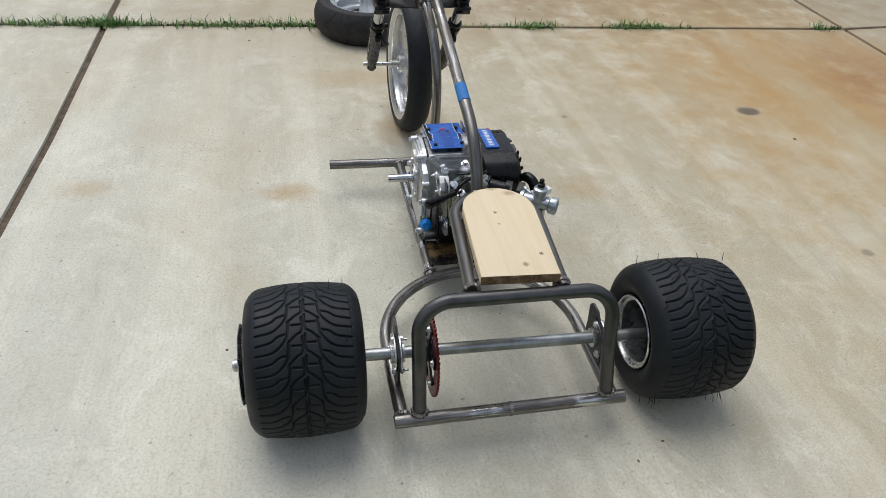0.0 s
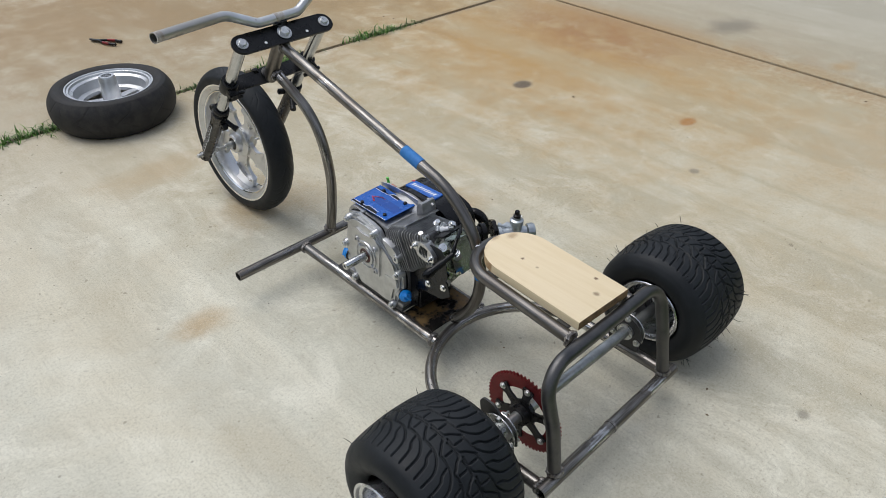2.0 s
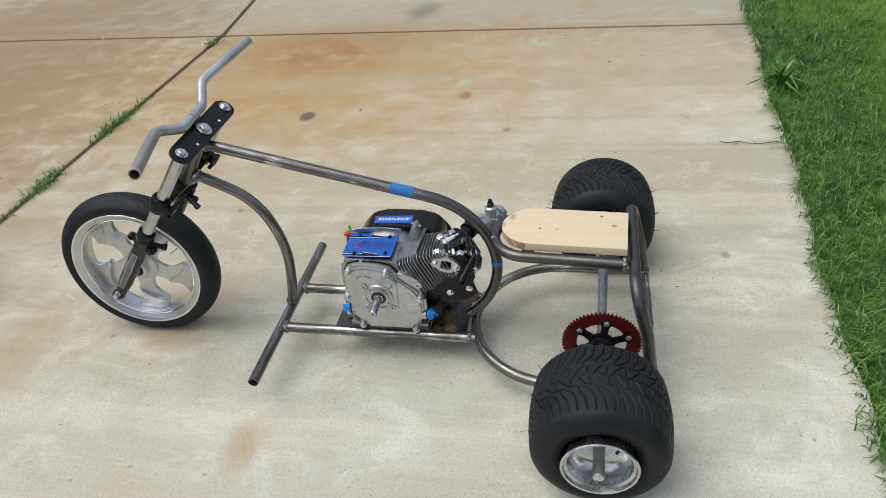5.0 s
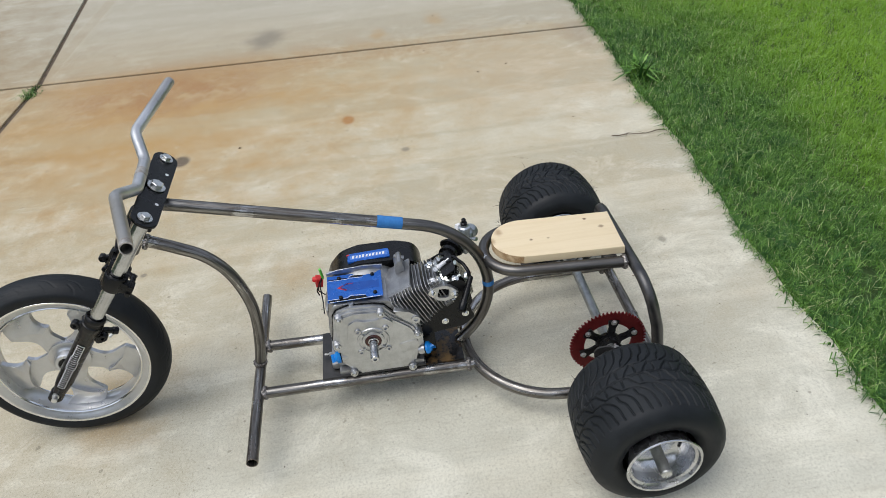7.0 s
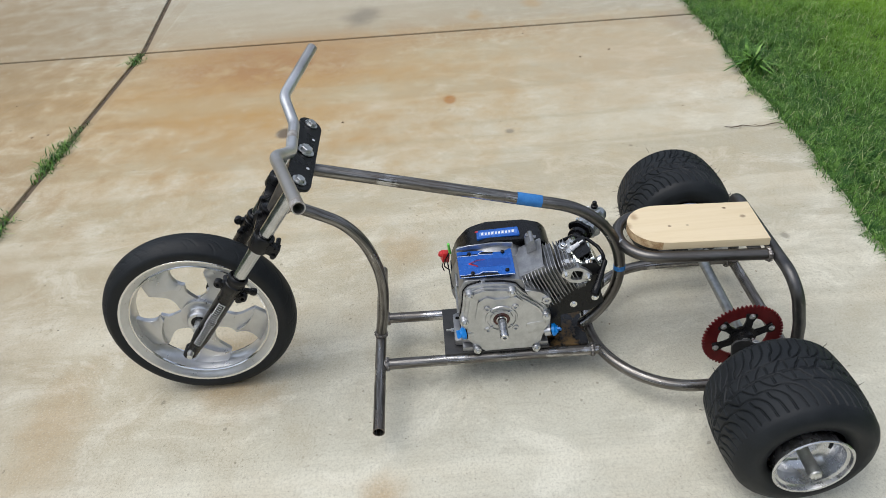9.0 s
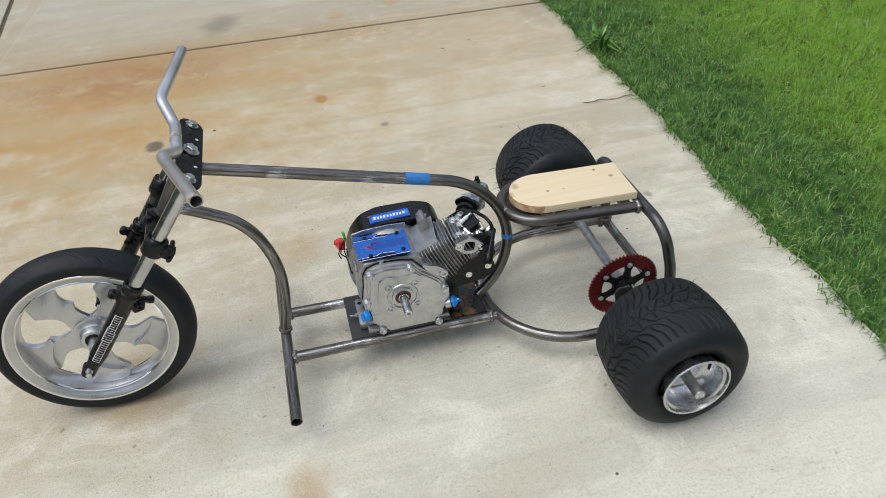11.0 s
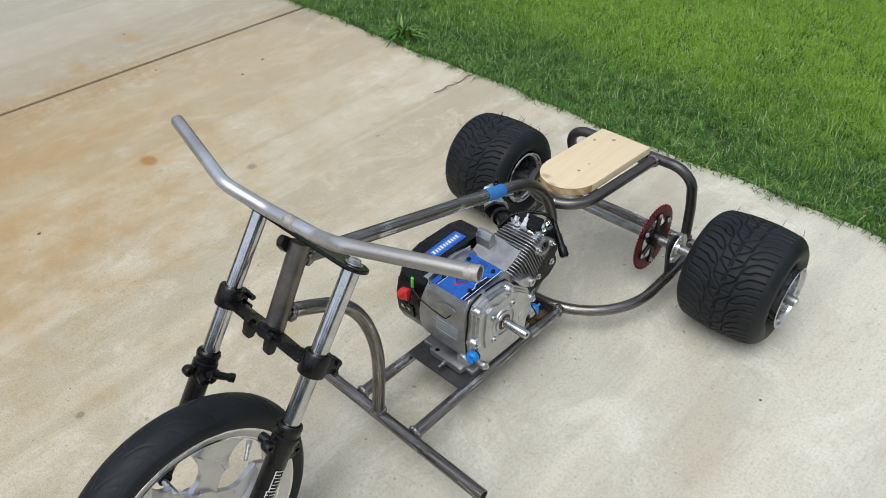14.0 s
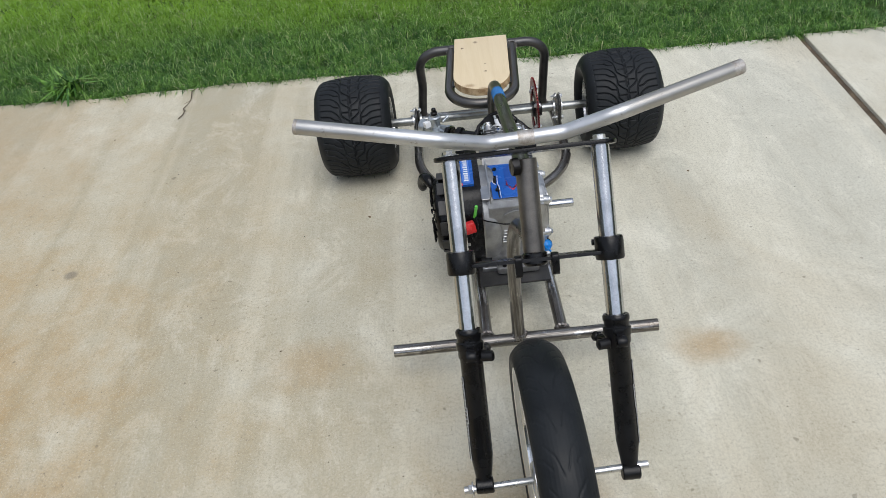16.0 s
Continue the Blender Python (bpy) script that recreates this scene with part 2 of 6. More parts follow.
def tyre_rubber(name, c0, c1, rough):
    return surface(name, c0, c1, 22, rough, 0.0, 0.12, 300, 0.0005, Specular_IOR_Level=0.28)


def pine():
    s = Nodes("pine board")
    grain = s.noise(1.0, 4, 0.6, s.mapped((34, 2.2, 60)), 1.2)
    fine = s.noise(1.0, 3, 0.7, s.mapped((420, 14, 420)))
    c = s.mix(s.ramp(grain, 0.35, 0.66), (0.74, 0.61, 0.405), (0.705, 0.57, 0.36))
    c = s.mix(s.ramp(fine, 0.45, 0.75, 0.0, 0.12), c, (0.50, 0.36, 0.2))
    # a knot, and screw holes whose inner shade is painted as spots
    for x, y, r, amount in ((0.020, 0.000, 0.0065, 0.7), (0.006, 0.180, 0.0042, 0.95), (0.060, 0.030, 0.0045, 0.95), (0.003, 0.138, 0.0035, 0.5)):
        c = s.mix(s.math("MULTIPLY", s.blot(x, y, r, r * 1.15, 0.7, fine), amount), c, (0.14, 0.075, 0.035))
    # scorched bark at the rounded end
    for x, y, r in ((-0.070, 0.236, 0.012), (-0.040, 0.268, 0.014), (-0.078, 0.20, 0.008), (0.02, 0.274, 0.009), (0.055, 0.252, 0.010)):
        c = s.mix(s.math("MULTIPLY", s.blot(x, y, r * 1.6, r, 0.9, fine), 0.6), c, (0.28, 0.15, 0.06))
    s.bump(s.math("ADD", fine, grain), 0.2, 0.0006)
    return s.done(c, 0.62)


STEEL = bare_steel()
AXLE = surface("dull zinc axle", (0.26, 0.27, 0.262), (0.42, 0.43, 0.42), 35, (0.28, 0.42), 0.9, 0.12, 600)
DULL_STEEL = surface("dull brownish steel tube", (0.125, 0.115, 0.102), (0.205, 0.188, 0.168), 24, (0.34, 0.46), 0.88, 0.12, 500)
MILL_SCALE = surface("dark mill-scale steel tube", (0.075, 0.075, 0.077), (0.120, 0.116, 0.112), 20, (0.32, 0.46), 0.85, 0.1, 500)
WELD = surface("weld bead", (0.12, 0.105, 0.095), (0.36, 0.34, 0.32), 160, (0.3, 0.5), 0.9, 0.5, 900, 0.001)
CONCRETE = concrete()
RUBBER = tyre_rubber("black rubber tyre", (0.0070, 0.0085, 0.0100), (0.0135, 0.0160, 0.0182), (0.46, 0.64))
WORN_RUBBER = tyre_rubber("worn dusty rubber", (0.014, 0.014, 0.015), (0.040, 0.038, 0.035), (0.55, 0.8))
PINE = pine()
PINE_FRONT = surface("rough sawn front edge", (0.34, 0.20, 0.09), (0.64, 0.48, 0.28), 45, (0.7, 0.85), 0.0, 0.5, 400)
PINE_END = surface("scorched sawn end", (0.10, 0.055, 0.028), (0.34, 0.20, 0.10), 60, (0.7, 0.85), 0.0, 0.4, 500)
ALLOY = surface("cast aluminium", (0.47, 0.475, 0.48), (0.60, 0.605, 0.61), 40, (0.30, 0.42), 0.95, 0.2, 700)
SILVER = surface("silver painted alloy wheel", (0.53, 0.535, 0.54), (0.60, 0.605, 0.61), 30, (0.27, 0.36), 0.82, 0.03, 500)
RIM_ALLOY = surface("brushed aluminium kart rim", (0.50, 0.505, 0.51), (0.64, 0.645, 0.65), 25, (0.20, 0.32), 0.95, 0.1, 500)
POLISHED = surface("polished aluminium", (0.68, 0.685, 0.685), (0.80, 0.805, 0.805), 25, (0.09, 0.18), 1.0, 0.08, 500)
CHROME = surface("chromed fork tube", (0.47, 0.478, 0.486), (0.60, 0.607, 0.614), 30, (0.15, 0.23), 1.0, 0.04, 500)
ZINC = surface("zinc-plated steel", (0.50, 0.51, 0.50), (0.68, 0.68, 0.67), 60, (0.22, 0.42), 0.95, 0.15, 700)


def worn_bar():
    s = Nodes("dull galvanised bar")
    big, small, fine = s.noise(7, 4, 0.6), s.noise(70, 4, 0.7), s.noise(500, 3, 0.6)
    xyz = s.n.new("ShaderNodeSeparateXYZ")
    s.l.new(s.coord, xyz.inputs[0])
    side = s.math("ADD", xyz.outputs["X"], s.math("MULTIPLY", s.math("SUBTRACT", big, 0.5), 0.10))
    c = s.mix(s.ramp(big, 0.35, 0.65), (0.47, 0.478, 0.486), (0.64, 0.652, 0.664))
    c = s.mix(s.ramp(side, -0.10, -0.20, 0.0, 0.75), c, (0.37, 0.345, 0.305))
    c = s.mix(s.ramp(side, 0.20, 0.26, 0.0, 0.55), c, (0.36, 0.345, 0.320))
    c = s.mix(s.ramp(small, 0.62, 0.72, 0.0, 0.55), c, (0.20, 0.17, 0.14))
    s.bump(fine, 0.12, 0.0005)
    return s.done(c, s.ramp(small, 0.3, 0.7, 0.32, 0.46), 0.80)


GALV = worn_bar()
RUSTY_END = surface("rusty bar end", (0.30, 0.26, 0.22), (0.58, 0.56, 0.53), 70, (0.4, 0.6), 0.6, 0.3, 600)
BLACK = surface("black paint", (0.004, 0.004, 0.0043), (0.009, 0.009, 0.0095), 30, (0.22, 0.36), 0.0, 0.1, 600, Specular_IOR_Level=0.28)
BLACK_PLASTIC = surface("black plastic", (0.003, 0.003, 0.0033), (0.007, 0.007, 0.0075), 40, (0.20, 0.34), 0.0, 0.12, 800, Specular_IOR_Level=0.26)
DARK_PLATE = surface("dark steel plate", (0.035, 0.035, 0.036), (0.07, 0.068, 0.065), 14, (0.35, 0.55), 0.5, 0.15, 500)


def oily_plate():
    s = Nodes("oily rust-brown plate")
    big, small = s.noise(16, 5, 0.65), s.noise(140, 4, 0.7)
    c = s.mix(s.ramp(big, 0.46, 0.56), (0.012, 0.011, 0.010), (0.150, 0.088, 0.030))
    c = s.mix(s.ramp(small, 0.55, 0.72, 0.0, 0.5), c, (0.045, 0.030, 0.018))
    s.bump(small, 0.2, 0.0005)
    return s.done(c, s.ramp(big, 0.40, 0.60, 0.18, 0.55), 0.2)


RUST_PLATE = oily_plate()
BLUE = surface("blue printed plate", (0.010, 0.092, 0.40), (0.014, 0.115, 0.46), 25, (0.20, 0.30), 0.0, 0.04, 600, Specular_IOR_Level=0.45)
BLUE_DARK = surface("dark blue print", (0.007, 0.060, 0.30), (0.010, 0.080, 0.36), 25, (0.20, 0.30), 0.0, 0.04, 600, Specular_IOR_Level=0.45)
BLUE_CAP = surface("bright blue plastic", (0.0, 0.20, 0.62), (0.01, 0.25, 0.70), 40, (0.3, 0.42), 0.0, 0.1, 600)
TAPE = surface("blue masking tape", (0.018, 0.145, 0.42), (0.035, 0.20, 0.50), 50, (0.6, 0.75), 0.0, 0.4, 300)
RED = surface("dark red anodised sprocket", (0.125, 0.009, 0.011), (0.18, 0.015, 0.016), 40, (0.3, 0.45), 0.55, 0.1, 600)
RED_PLASTIC = surface("red plastic", (0.55, 0.02, 0.02), (0.65, 0.03, 0.03), 50, (0.35, 0.5), 0.0, 0.1)
GREEN_WIRE = surface("green connector", (0.10, 0.55, 0.06), (0.16, 0.65, 0.10), 50, (0.35, 0.5), 0.0, 0.1)
WHITE = surface("white print", (0.74, 0.74, 0.74), (0.82, 0.82, 0.82), 50, (0.35, 0.5), 0.0, 0.05)
BRIGHT = surface("bright plated bolt", (0.74, 0.74, 0.72), (0.86, 0.86, 0.84), 90, (0.12, 0.26), 1.0, 0.1, 700)
# rougher aluminium, with the crankcase front's shade put into the colour
DARKENED_ALLOY = surface("dull cast aluminium, darkened for shade", (0.30, 0.302, 0.305), (0.44, 0.442, 0.445), 35, (0.36, 0.50), 0.9, 0.4, 800, 0.0008)
DARK_CAST = surface("cast metal, darkened as fin gap shade", (0.10, 0.10, 0.10), (0.22, 0.22, 0.22), 45, (0.35, 0.5), 0.85, 0.3, 700)
DARK_METAL = surface("smoky chrome cover", (0.62, 0.65, 0.58), (0.74, 0.77, 0.70), 14, (0.14, 0.26), 1.0, 0.04, 400)
# near-black that stands for the shade inside holes and slots
HOLE_BLACK = surface("black for shade in holes and slots", (0.004, 0.004, 0.004), (0.008, 0.008, 0.008), 40, (0.6, 0.8), 0.0, 0.1, 600, Specular_IOR_Level=0.1)
SOIL = surface("mossy turf and soil", (0.020, 0.046, 0.009), (0.058, 0.110, 0.022), 9, (0.85, 1.0), 0.0, 0.8, 90, 0.006)


def grass_blades(name, lush):
    s = Nodes(name)
    isl = s.n.new("ShaderNodeNewGeometry").outputs["Random Per Island"]
    patch, clump, tuft = s.noise(1.25, 4, 0.6), s.noise(9, 4, 0.65), s.noise(26, 3, 0.7, s.mapped((1, 1, 0.2), (2, 6, 0)))
    c = s.mix(isl, (0.018, 0.070, 0.013), (0.140, 0.290, 0.048))
    c = s.mix(s.ramp(clump, 0.48, 0.60, 0.0, 0.62), c, (0.020, 0.078, 0.016))
    c = s.mix(s.ramp(tuft, 0.54, 0.66, 0.0, 0.65), c, (0.230, 0.400, 0.085))
    c = s.mix(s.ramp(tuft, 0.46, 0.36, 0.0, 0.60), c, (0.015, 0.060, 0.012))
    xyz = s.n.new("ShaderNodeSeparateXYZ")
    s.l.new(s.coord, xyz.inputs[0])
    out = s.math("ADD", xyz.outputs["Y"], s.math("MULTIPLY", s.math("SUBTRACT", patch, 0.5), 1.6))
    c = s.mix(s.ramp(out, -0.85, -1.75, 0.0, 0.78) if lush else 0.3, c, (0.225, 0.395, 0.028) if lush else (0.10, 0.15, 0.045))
    if not lush:
        c = s.mix(0.65, c, s.mix(isl, (0.035, 0.055, 0.022), (0.12, 0.15, 0.06)))
    c = s.mix(s.ramp(isl, 0.86, 0.90, 0.0, 0.8), c, (0.27, 0.42, 0.13))
    c = s.mix(s.ramp(isl, 0.965, 0.975), c, (0.42, 0.42, 0.24))
    return s.done(s.mix(1.0, c, (0.97, 1.02, 0.86), "MULTIPLY"), 0.55, 0.0, Specular_IOR_Level=0.3)


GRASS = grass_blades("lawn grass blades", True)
WEED = grass_blades("weeds", False)
STRAW = surface("pale grass blades", (0.12, 0.26, 0.06), (0.46, 0.54, 0.26), 60, (0.45, 0.6), 0.0, 0.0)

# ---- mesh helpers ----


def smooth(bm, angle=40):
    bm.normal_update()
    for f in bm.faces:
        f.smooth = True
    for e in bm.edges:
        if len(e.link_faces) == 2 and e.calc_face_angle(0) > radians(angle):
            e.smooth = False


def part(name, bm, material, parent, label="", angle=40):
    """Links a bmesh as one mesh object under a thing or a part."""
    bmesh.ops.recalc_face_normals(bm, faces=bm.faces)
    smooth(bm, angle)
    me = bpy.data.meshes.new(name)
    bm.to_mesh(me)
    bm.free()
    me.materials.append(material)
    ob = new(name, me)
    ob.parent = parent
    if label:
        tagged(ob, label)
    return ob


def empty(name, parent=None, at=(0, 0, 0), label="", category=""):
    ob = new(name)
    ob.empty_display_size = 0.05
    ob.location = at
    ob.parent = parent
    return tagged(ob, label, category)


def fillet(points, radius, steps=10):
    """A polyline with its inner corners rounded."""
    pts = [Vector(p) for p in points]
    out = [pts[0]]
    for k in range(1, len(pts) - 1):
        p, a, b = pts[k], pts[k - 1], pts[k + 1]
        u, v = (a - p).normalized(), (b - p).normalized()
        half = u.angle(v) / 2
        r = radius[k - 1] if isinstance(radius, (list, tuple)) else radius
        cut = min(r / math.tan(half), (a - p).length * 0.49, (b - p).length * 0.49)
        r = cut * math.tan(half)
        mid = p + (u + v).normalized() * (r / math.sin(half))
        s, e = p + u * cut - mid, p + v * cut - mid
        turn = s.rotation_difference(e)
        for i in range(steps + 1):
            axis, ang = turn.to_axis_angle()
            out.append(mid + Matrix.Rotation(ang * i / steps, 3, axis) @ s)
    out.append(pts[-1])
    return out


def sweep(bm, path, r, n=14, hollow=0.0, caps=True):
    """A round tube along a path; r: one radius, or one for each point. hollow: depth of its open ends."""
    path = [Vector(p) for p in path]
    radii = list(r) if isinstance(r, (list, tuple)) else [r] * len(path)
    tang = []
    for k in range(len(path)):
        a, b = path[max(k - 1, 0)], path[min(k + 1, len(path) - 1)]
        tang.append((b - a).normalized())
    side = tang[0].orthogonal().normalized()
    rings = []
    for k, (p, t) in enumerate(zip(path, tang)):
        if k:
            side = (side - t * side.dot(t)).normalized()
        up = t.cross(side)
        rings.append([bm.verts.new(p + (side * math.cos(2 * math.pi * i / n) + up * math.sin(2 * math.pi * i / n)) * radii[k]) for i in range(n)])

    along = bm.loops.layers.uv.verify()

    def skin(a, b, u0=0.0, u1=0.0):
        for i in range(n):
            f = bm.faces.new((a[i], a[(i + 1) % n], b[(i + 1) % n], b[i]))
            for loop, u, v in zip(f.loops, (u0, u0, u1, u1), (i, i + 1, i + 1, i)):
                loop[along].uv = (u, 2 * math.pi * radii[0] * v / n)

    run = 0.0
    for k, (a, b) in enumerate(zip(rings, rings[1:])):
        skin(a, b, run, run + (path[k + 1] - path[k]).length)
        run += (path[k + 1] - path[k]).length
    for ring, t, p, rad in ((rings[0], -tang[0], path[0], radii[0]), (rings[-1], tang[-1], path[-1], radii[-1])):
        if hollow:
            lip = [bm.verts.new(p + (v.co - p) * ((rad - 0.0022) / rad)) for v in ring]
            deep = [bm.verts.new(v.co - t * hollow) for v in lip]
            skin(ring, lip)
            skin(lip, deep)
            bm.faces.new(deep)
        elif caps:
            bm.faces.new(ring)
    return bm


def turned(bm, p0, p1, profile, n=20):
    """Turns a profile of (distance, radius) about the line from p0 towards p1."""
    p0, p1 = Vector(p0), Vector(p1)
    t = (p1 - p0).normalized()
    side = t.orthogonal().normalized()
    up = t.cross(side)
    rings = []
    for d, r in profile:
        c = p0 + t * d
        if r <= 1e-6:
            rings.append([bm.verts.new(c)])
        else:
            rings.append([bm.verts.new(c + (side * math.cos(2 * math.pi * i / n) + up * math.sin(2 * math.pi * i / n)) * r) for i in range(n)])
    pairs = list(zip(rings, rings[1:]))
    if len(rings[0]) > 1 and len(rings[-1]) > 1:
        pairs.append((rings[-1], rings[0]))
    for a, b in pairs:
        for i in range(n):
            j = (i + 1) % n
            if len(a) == 1 and len(b) == 1:
                continue
            if len(a) == 1:
                bm.faces.new((a[0], b[j], b[i]))
            elif len(b) == 1:
                bm.faces.new((a[i], a[j], b[0]))
            else:
                bm.faces.new((a[i], a[j], b[j], b[i]))
    for ring, other in ((rings[0], rings[-1]), (rings[-1], rings[0])):
        if len(ring) > 1 and len(other) == 1:
            bm.faces.new(ring)
    return bm


def prism(bm, outline, m, depth, bevel=0.0, segments=2):
    """A flat outline (x, y) set by the pose m and raised by depth along its z, with bevelled edges."""
    lo = [bm.verts.new(m @ Vector((x, y, 0))) for x, y in outline]
    hi = [bm.verts.new(m @ Vector((x, y, depth))) for x, y in outline]
    n = len(outline)
    faces = [bm.faces.new(lo[::-1]), bm.faces.new(hi)]
    faces += [bm.faces.new((lo[i], lo[(i + 1) % n], hi[(i + 1) % n], hi[i])) for i in range(n)]
    if bevel:
        edges = list({e for f in faces[:2] for e in f.edges})
        bmesh.ops.bevel(bm, geom=edges, offset=bevel, segments=segments, affect="EDGES", profile=0.6)
    return bm


def block(bm, size, m, bevel=0.002, segments=2):
    x, y, z = (v / 2 for v in size)
    return prism(bm, [(-x, -y), (x, -y), (x, y), (-x, y)], m @ pose(0, 0, -z), 2 * z, bevel, segments)


def rounded(points, radius, steps=5):
    """A closed outline with rounded corners."""
    n, out = len(points), []
    for k in range(n):
        p, a, b = (Vector((*points[i % n], 0)) for i in (k, k - 1, k + 1))
        u, v = (a - p).normalized(), (b - p).normalized()
        half = u.angle(v) / 2
        cut = min(radius / math.tan(half), (a - p).length * 0.48, (b - p).length * 0.48)
        for i in range(steps + 1):
            w = i / steps
            q = (p + u * cut).lerp(p, w).lerp(p.lerp(p + v * cut, w), w)
            out.append((q.x, q.y))
    return out


def axis_pose(p, toward, spin=0.0):
    """A pose at p whose z points along toward."""
    q = Vector(toward).normalized().to_track_quat("Z", "Y")
    return Matrix.Translation(p) @ q.to_matrix().to_4x4() @ pose(0, 0, 0, 0, 0, spin)


def hexagon(r):
    return [(r * math.cos(radians(60 * i)), r * math.sin(radians(60 * i))) for i in range(6)]


def bolt(bm, p, toward, r=0.006, h=0.005, washer=True):
    m = axis_pose(p, toward)
    if washer:
        p = Vector(p)
        turned(bm, p, p + Vector(toward), [(-0.001, 0), (-0.001, r * 1.45), (0.0012, r * 1.45), (0.0012, 0)], 14)
    return prism(bm, hexagon(r), m, h, r * 0.12, 1)


def weld(p, toward, r, parent, wide=0.004):
    """A rippled bead round a tube's end."""
    bm = bmesh.new()
    p, t = Vector(p), Vector(toward).normalized()
    side = t.orthogonal().normalized()
    up = t.cross(side)
    ring = []
    n = 40
    for i in range(n):
        a = 2 * math.pi * i / n
        d = side * math.cos(a) + up * math.sin(a)
        w = wide * (1 + 0.25 * math.sin(13 * a) + random.uniform(-0.15, 0.15))
        c = p + d * r
        ring.append([bm.verts.new(c + d * w * math.cos(b) + t * w * 1.3 * math.sin(b)) for b in (2 * math.pi * k / 6 for k in range(6))])
    for i in range(n):
        a, b = ring[i], ring[(i + 1) % n]
        for k in range(6):
            bm.faces.new((a[k], a[(k + 1) % 6], b[(k + 1) % 6], b[k]))
    return part("weld_bead", bm, WELD, parent, "rippled grey weld bead")


def tyre_mesh(name, profile, n, grooves, count, width, depth, material, half):
    """A tyre about the x axis. profile: (x, r) from one bead to the other; grooves: polylines of (side, along) in metres,
    repeated count times round the tread and mirrored on both sides."""
    pr = np.array(profile)
    step = np.concatenate([[0], np.cumsum(np.hypot(*np.diff(pr, axis=0).T))])
    fine = np.unique(np.concatenate([step, np.arange(0, step[-1], 0.0014 if grooves else 0.006)]))
    xs, rs = np.interp(fine, step, pr[:, 0]), np.interp(fine, step, pr[:, 1])
    # keep the sidewalls coarse
    keep = (np.abs(xs) < half * 1.02) | (np.arange(len(xs)) % 4 == 0)
    keep[[0, -1]] = True
    xs, rs = xs[keep], rs[keep]
    top = rs.max()
    ang = np.arange(n) * 2 * math.pi / n
    X, A = np.meshgrid(xs, ang)
    R = np.repeat(rs[None], n, 0)
    if grooves:
        pitch = 2 * math.pi * top / count
        along = (A * top) % pitch
        best = np.full(X.shape, 1e3)
        for sign, shift in ((1, 0.0), (-1, pitch * 0.12)):
            mine = X * sign
            for line in grooves:
                for (a0, q0), (a1, q1) in zip(line, line[1:]):
                    for rep in (-2, -1, 0, 1):
                        px, py = mine - a0, along - (q0 + shift + rep * pitch)
                        vx, vy = a1 - a0, q1 - q0
                        t = np.clip((px * vx + py * vy) / (vx * vx + vy * vy), 0, 1)
                        best = np.minimum(best, np.hypot(px - t * vx, py - t * vy))
        cutd = np.clip((width / 2 - best) / 0.0012 + 0.5, 0, 1)
        R = R - depth * cutd * (np.abs(X) < half)
    verts = np.stack([X, R * np.cos(A), R * np.sin(A)], -1).reshape(-1, 3)
    m = len(xs)
    i, j = np.meshgrid(np.arange(n), np.arange(m - 1), indexing="ij")
    k = (i + 1) % n
    quads = np.stack([i * m + j, i * m + j + 1, k * m + j + 1, k * m + j], -1).reshape(-1, 4)
    me = bpy.data.meshes.new(name)
    me.from_pydata(verts.tolist(), [], quads.tolist())
    me.polygons.foreach_set("use_smooth", np.ones(len(quads), bool))
    me.materials.append(material)
    return me


def arc(cx, cy, r, a0, a1, steps=12):
    return [(cx + r * math.cos(radians(a0 + (a1 - a0) * i / steps)), cy + r * math.sin(radians(a0 + (a1 - a0) * i / steps))) for i in range(steps + 1)]


# ---- the driveway and the lawn ----
ground = new("ground", bpy.data.meshes.new("ground"))
bm = bmesh.new()
bmesh.ops.create_grid(bm, x_segments=2, y_segments=2, size=600)
bmesh.ops.translate(bm, vec=(0, 0, -0.034), verts=bm.verts)
bm.to_mesh(ground.data)
bm.free()
ground.data.materials.append(SOIL)
tagged(ground, "green mossy turf and soil round the driveway", "ground", kind="structure")


def lawn_edge(x):
    return -0.597 - 0.055 * x + 0.01 * math.sin(x * 5.1) + 0.006 * math.sin(x * 17 + 1)


def joint_y(x):
    return 2.352 - 0.027 * x


def joint_x(y):
    return 2.445 + 0.037 * y


def slab(corners):
    bm = bmesh.new()
    prism(bm, corners, pose(0, 0, -0.09), 0.09, 0.006, 3)
    ob = part("concrete_slab", bm, CONCRETE, driveway, "", 30)
    return ob


driveway = empty("driveway", label="pale broom-finished concrete driveway with rust stains", category="driveway")
tagged(driveway, kind="structure")
G, H = 0.0125, 0.0140  # half of the sawn joint and of the board joints
JX = -1.202
edge = [(-1.238 + H + (2.43 + 1.238) * k / 60, lawn_edge(-1.238 + (2.43 + 1.238) * k / 60) - 0.012) for k in range(60)]
slab([*edge, (joint_x(-0.7) - G, -0.735), (joint_x(2.3) - G, joint_y(2.53) - H), (JX + H, joint_y(JX) - H), (-1.194 + H, 1.3)])
slab([(-4.8, -0.36), (-1.238 - H, lawn_edge(JX) - 0.012), (-1.194 - H, 1.3), (JX - H, joint_y(JX) - H), (-4.8, joint_y(-4.8) - H)])
slab([(JX + H, joint_y(JX) + H), (joint_x(2.3) - G, joint_y(2.53) + H), (joint_x(5.8) - G, 5.8), (JX + H + 0.02, 5.9)])
slab([(-4.8, joint_y(-4.8) + H), (JX - H, joint_y(JX) + H), (JX - H + 0.02, 5.9), (-4.8, 6.0)])
slab([(joint_x(-0.72) + G, -0.74), (6.4, -0.95), (6.4, 2.68 - H), (joint_x(2.3) + G, joint_y(2.55) - H)])
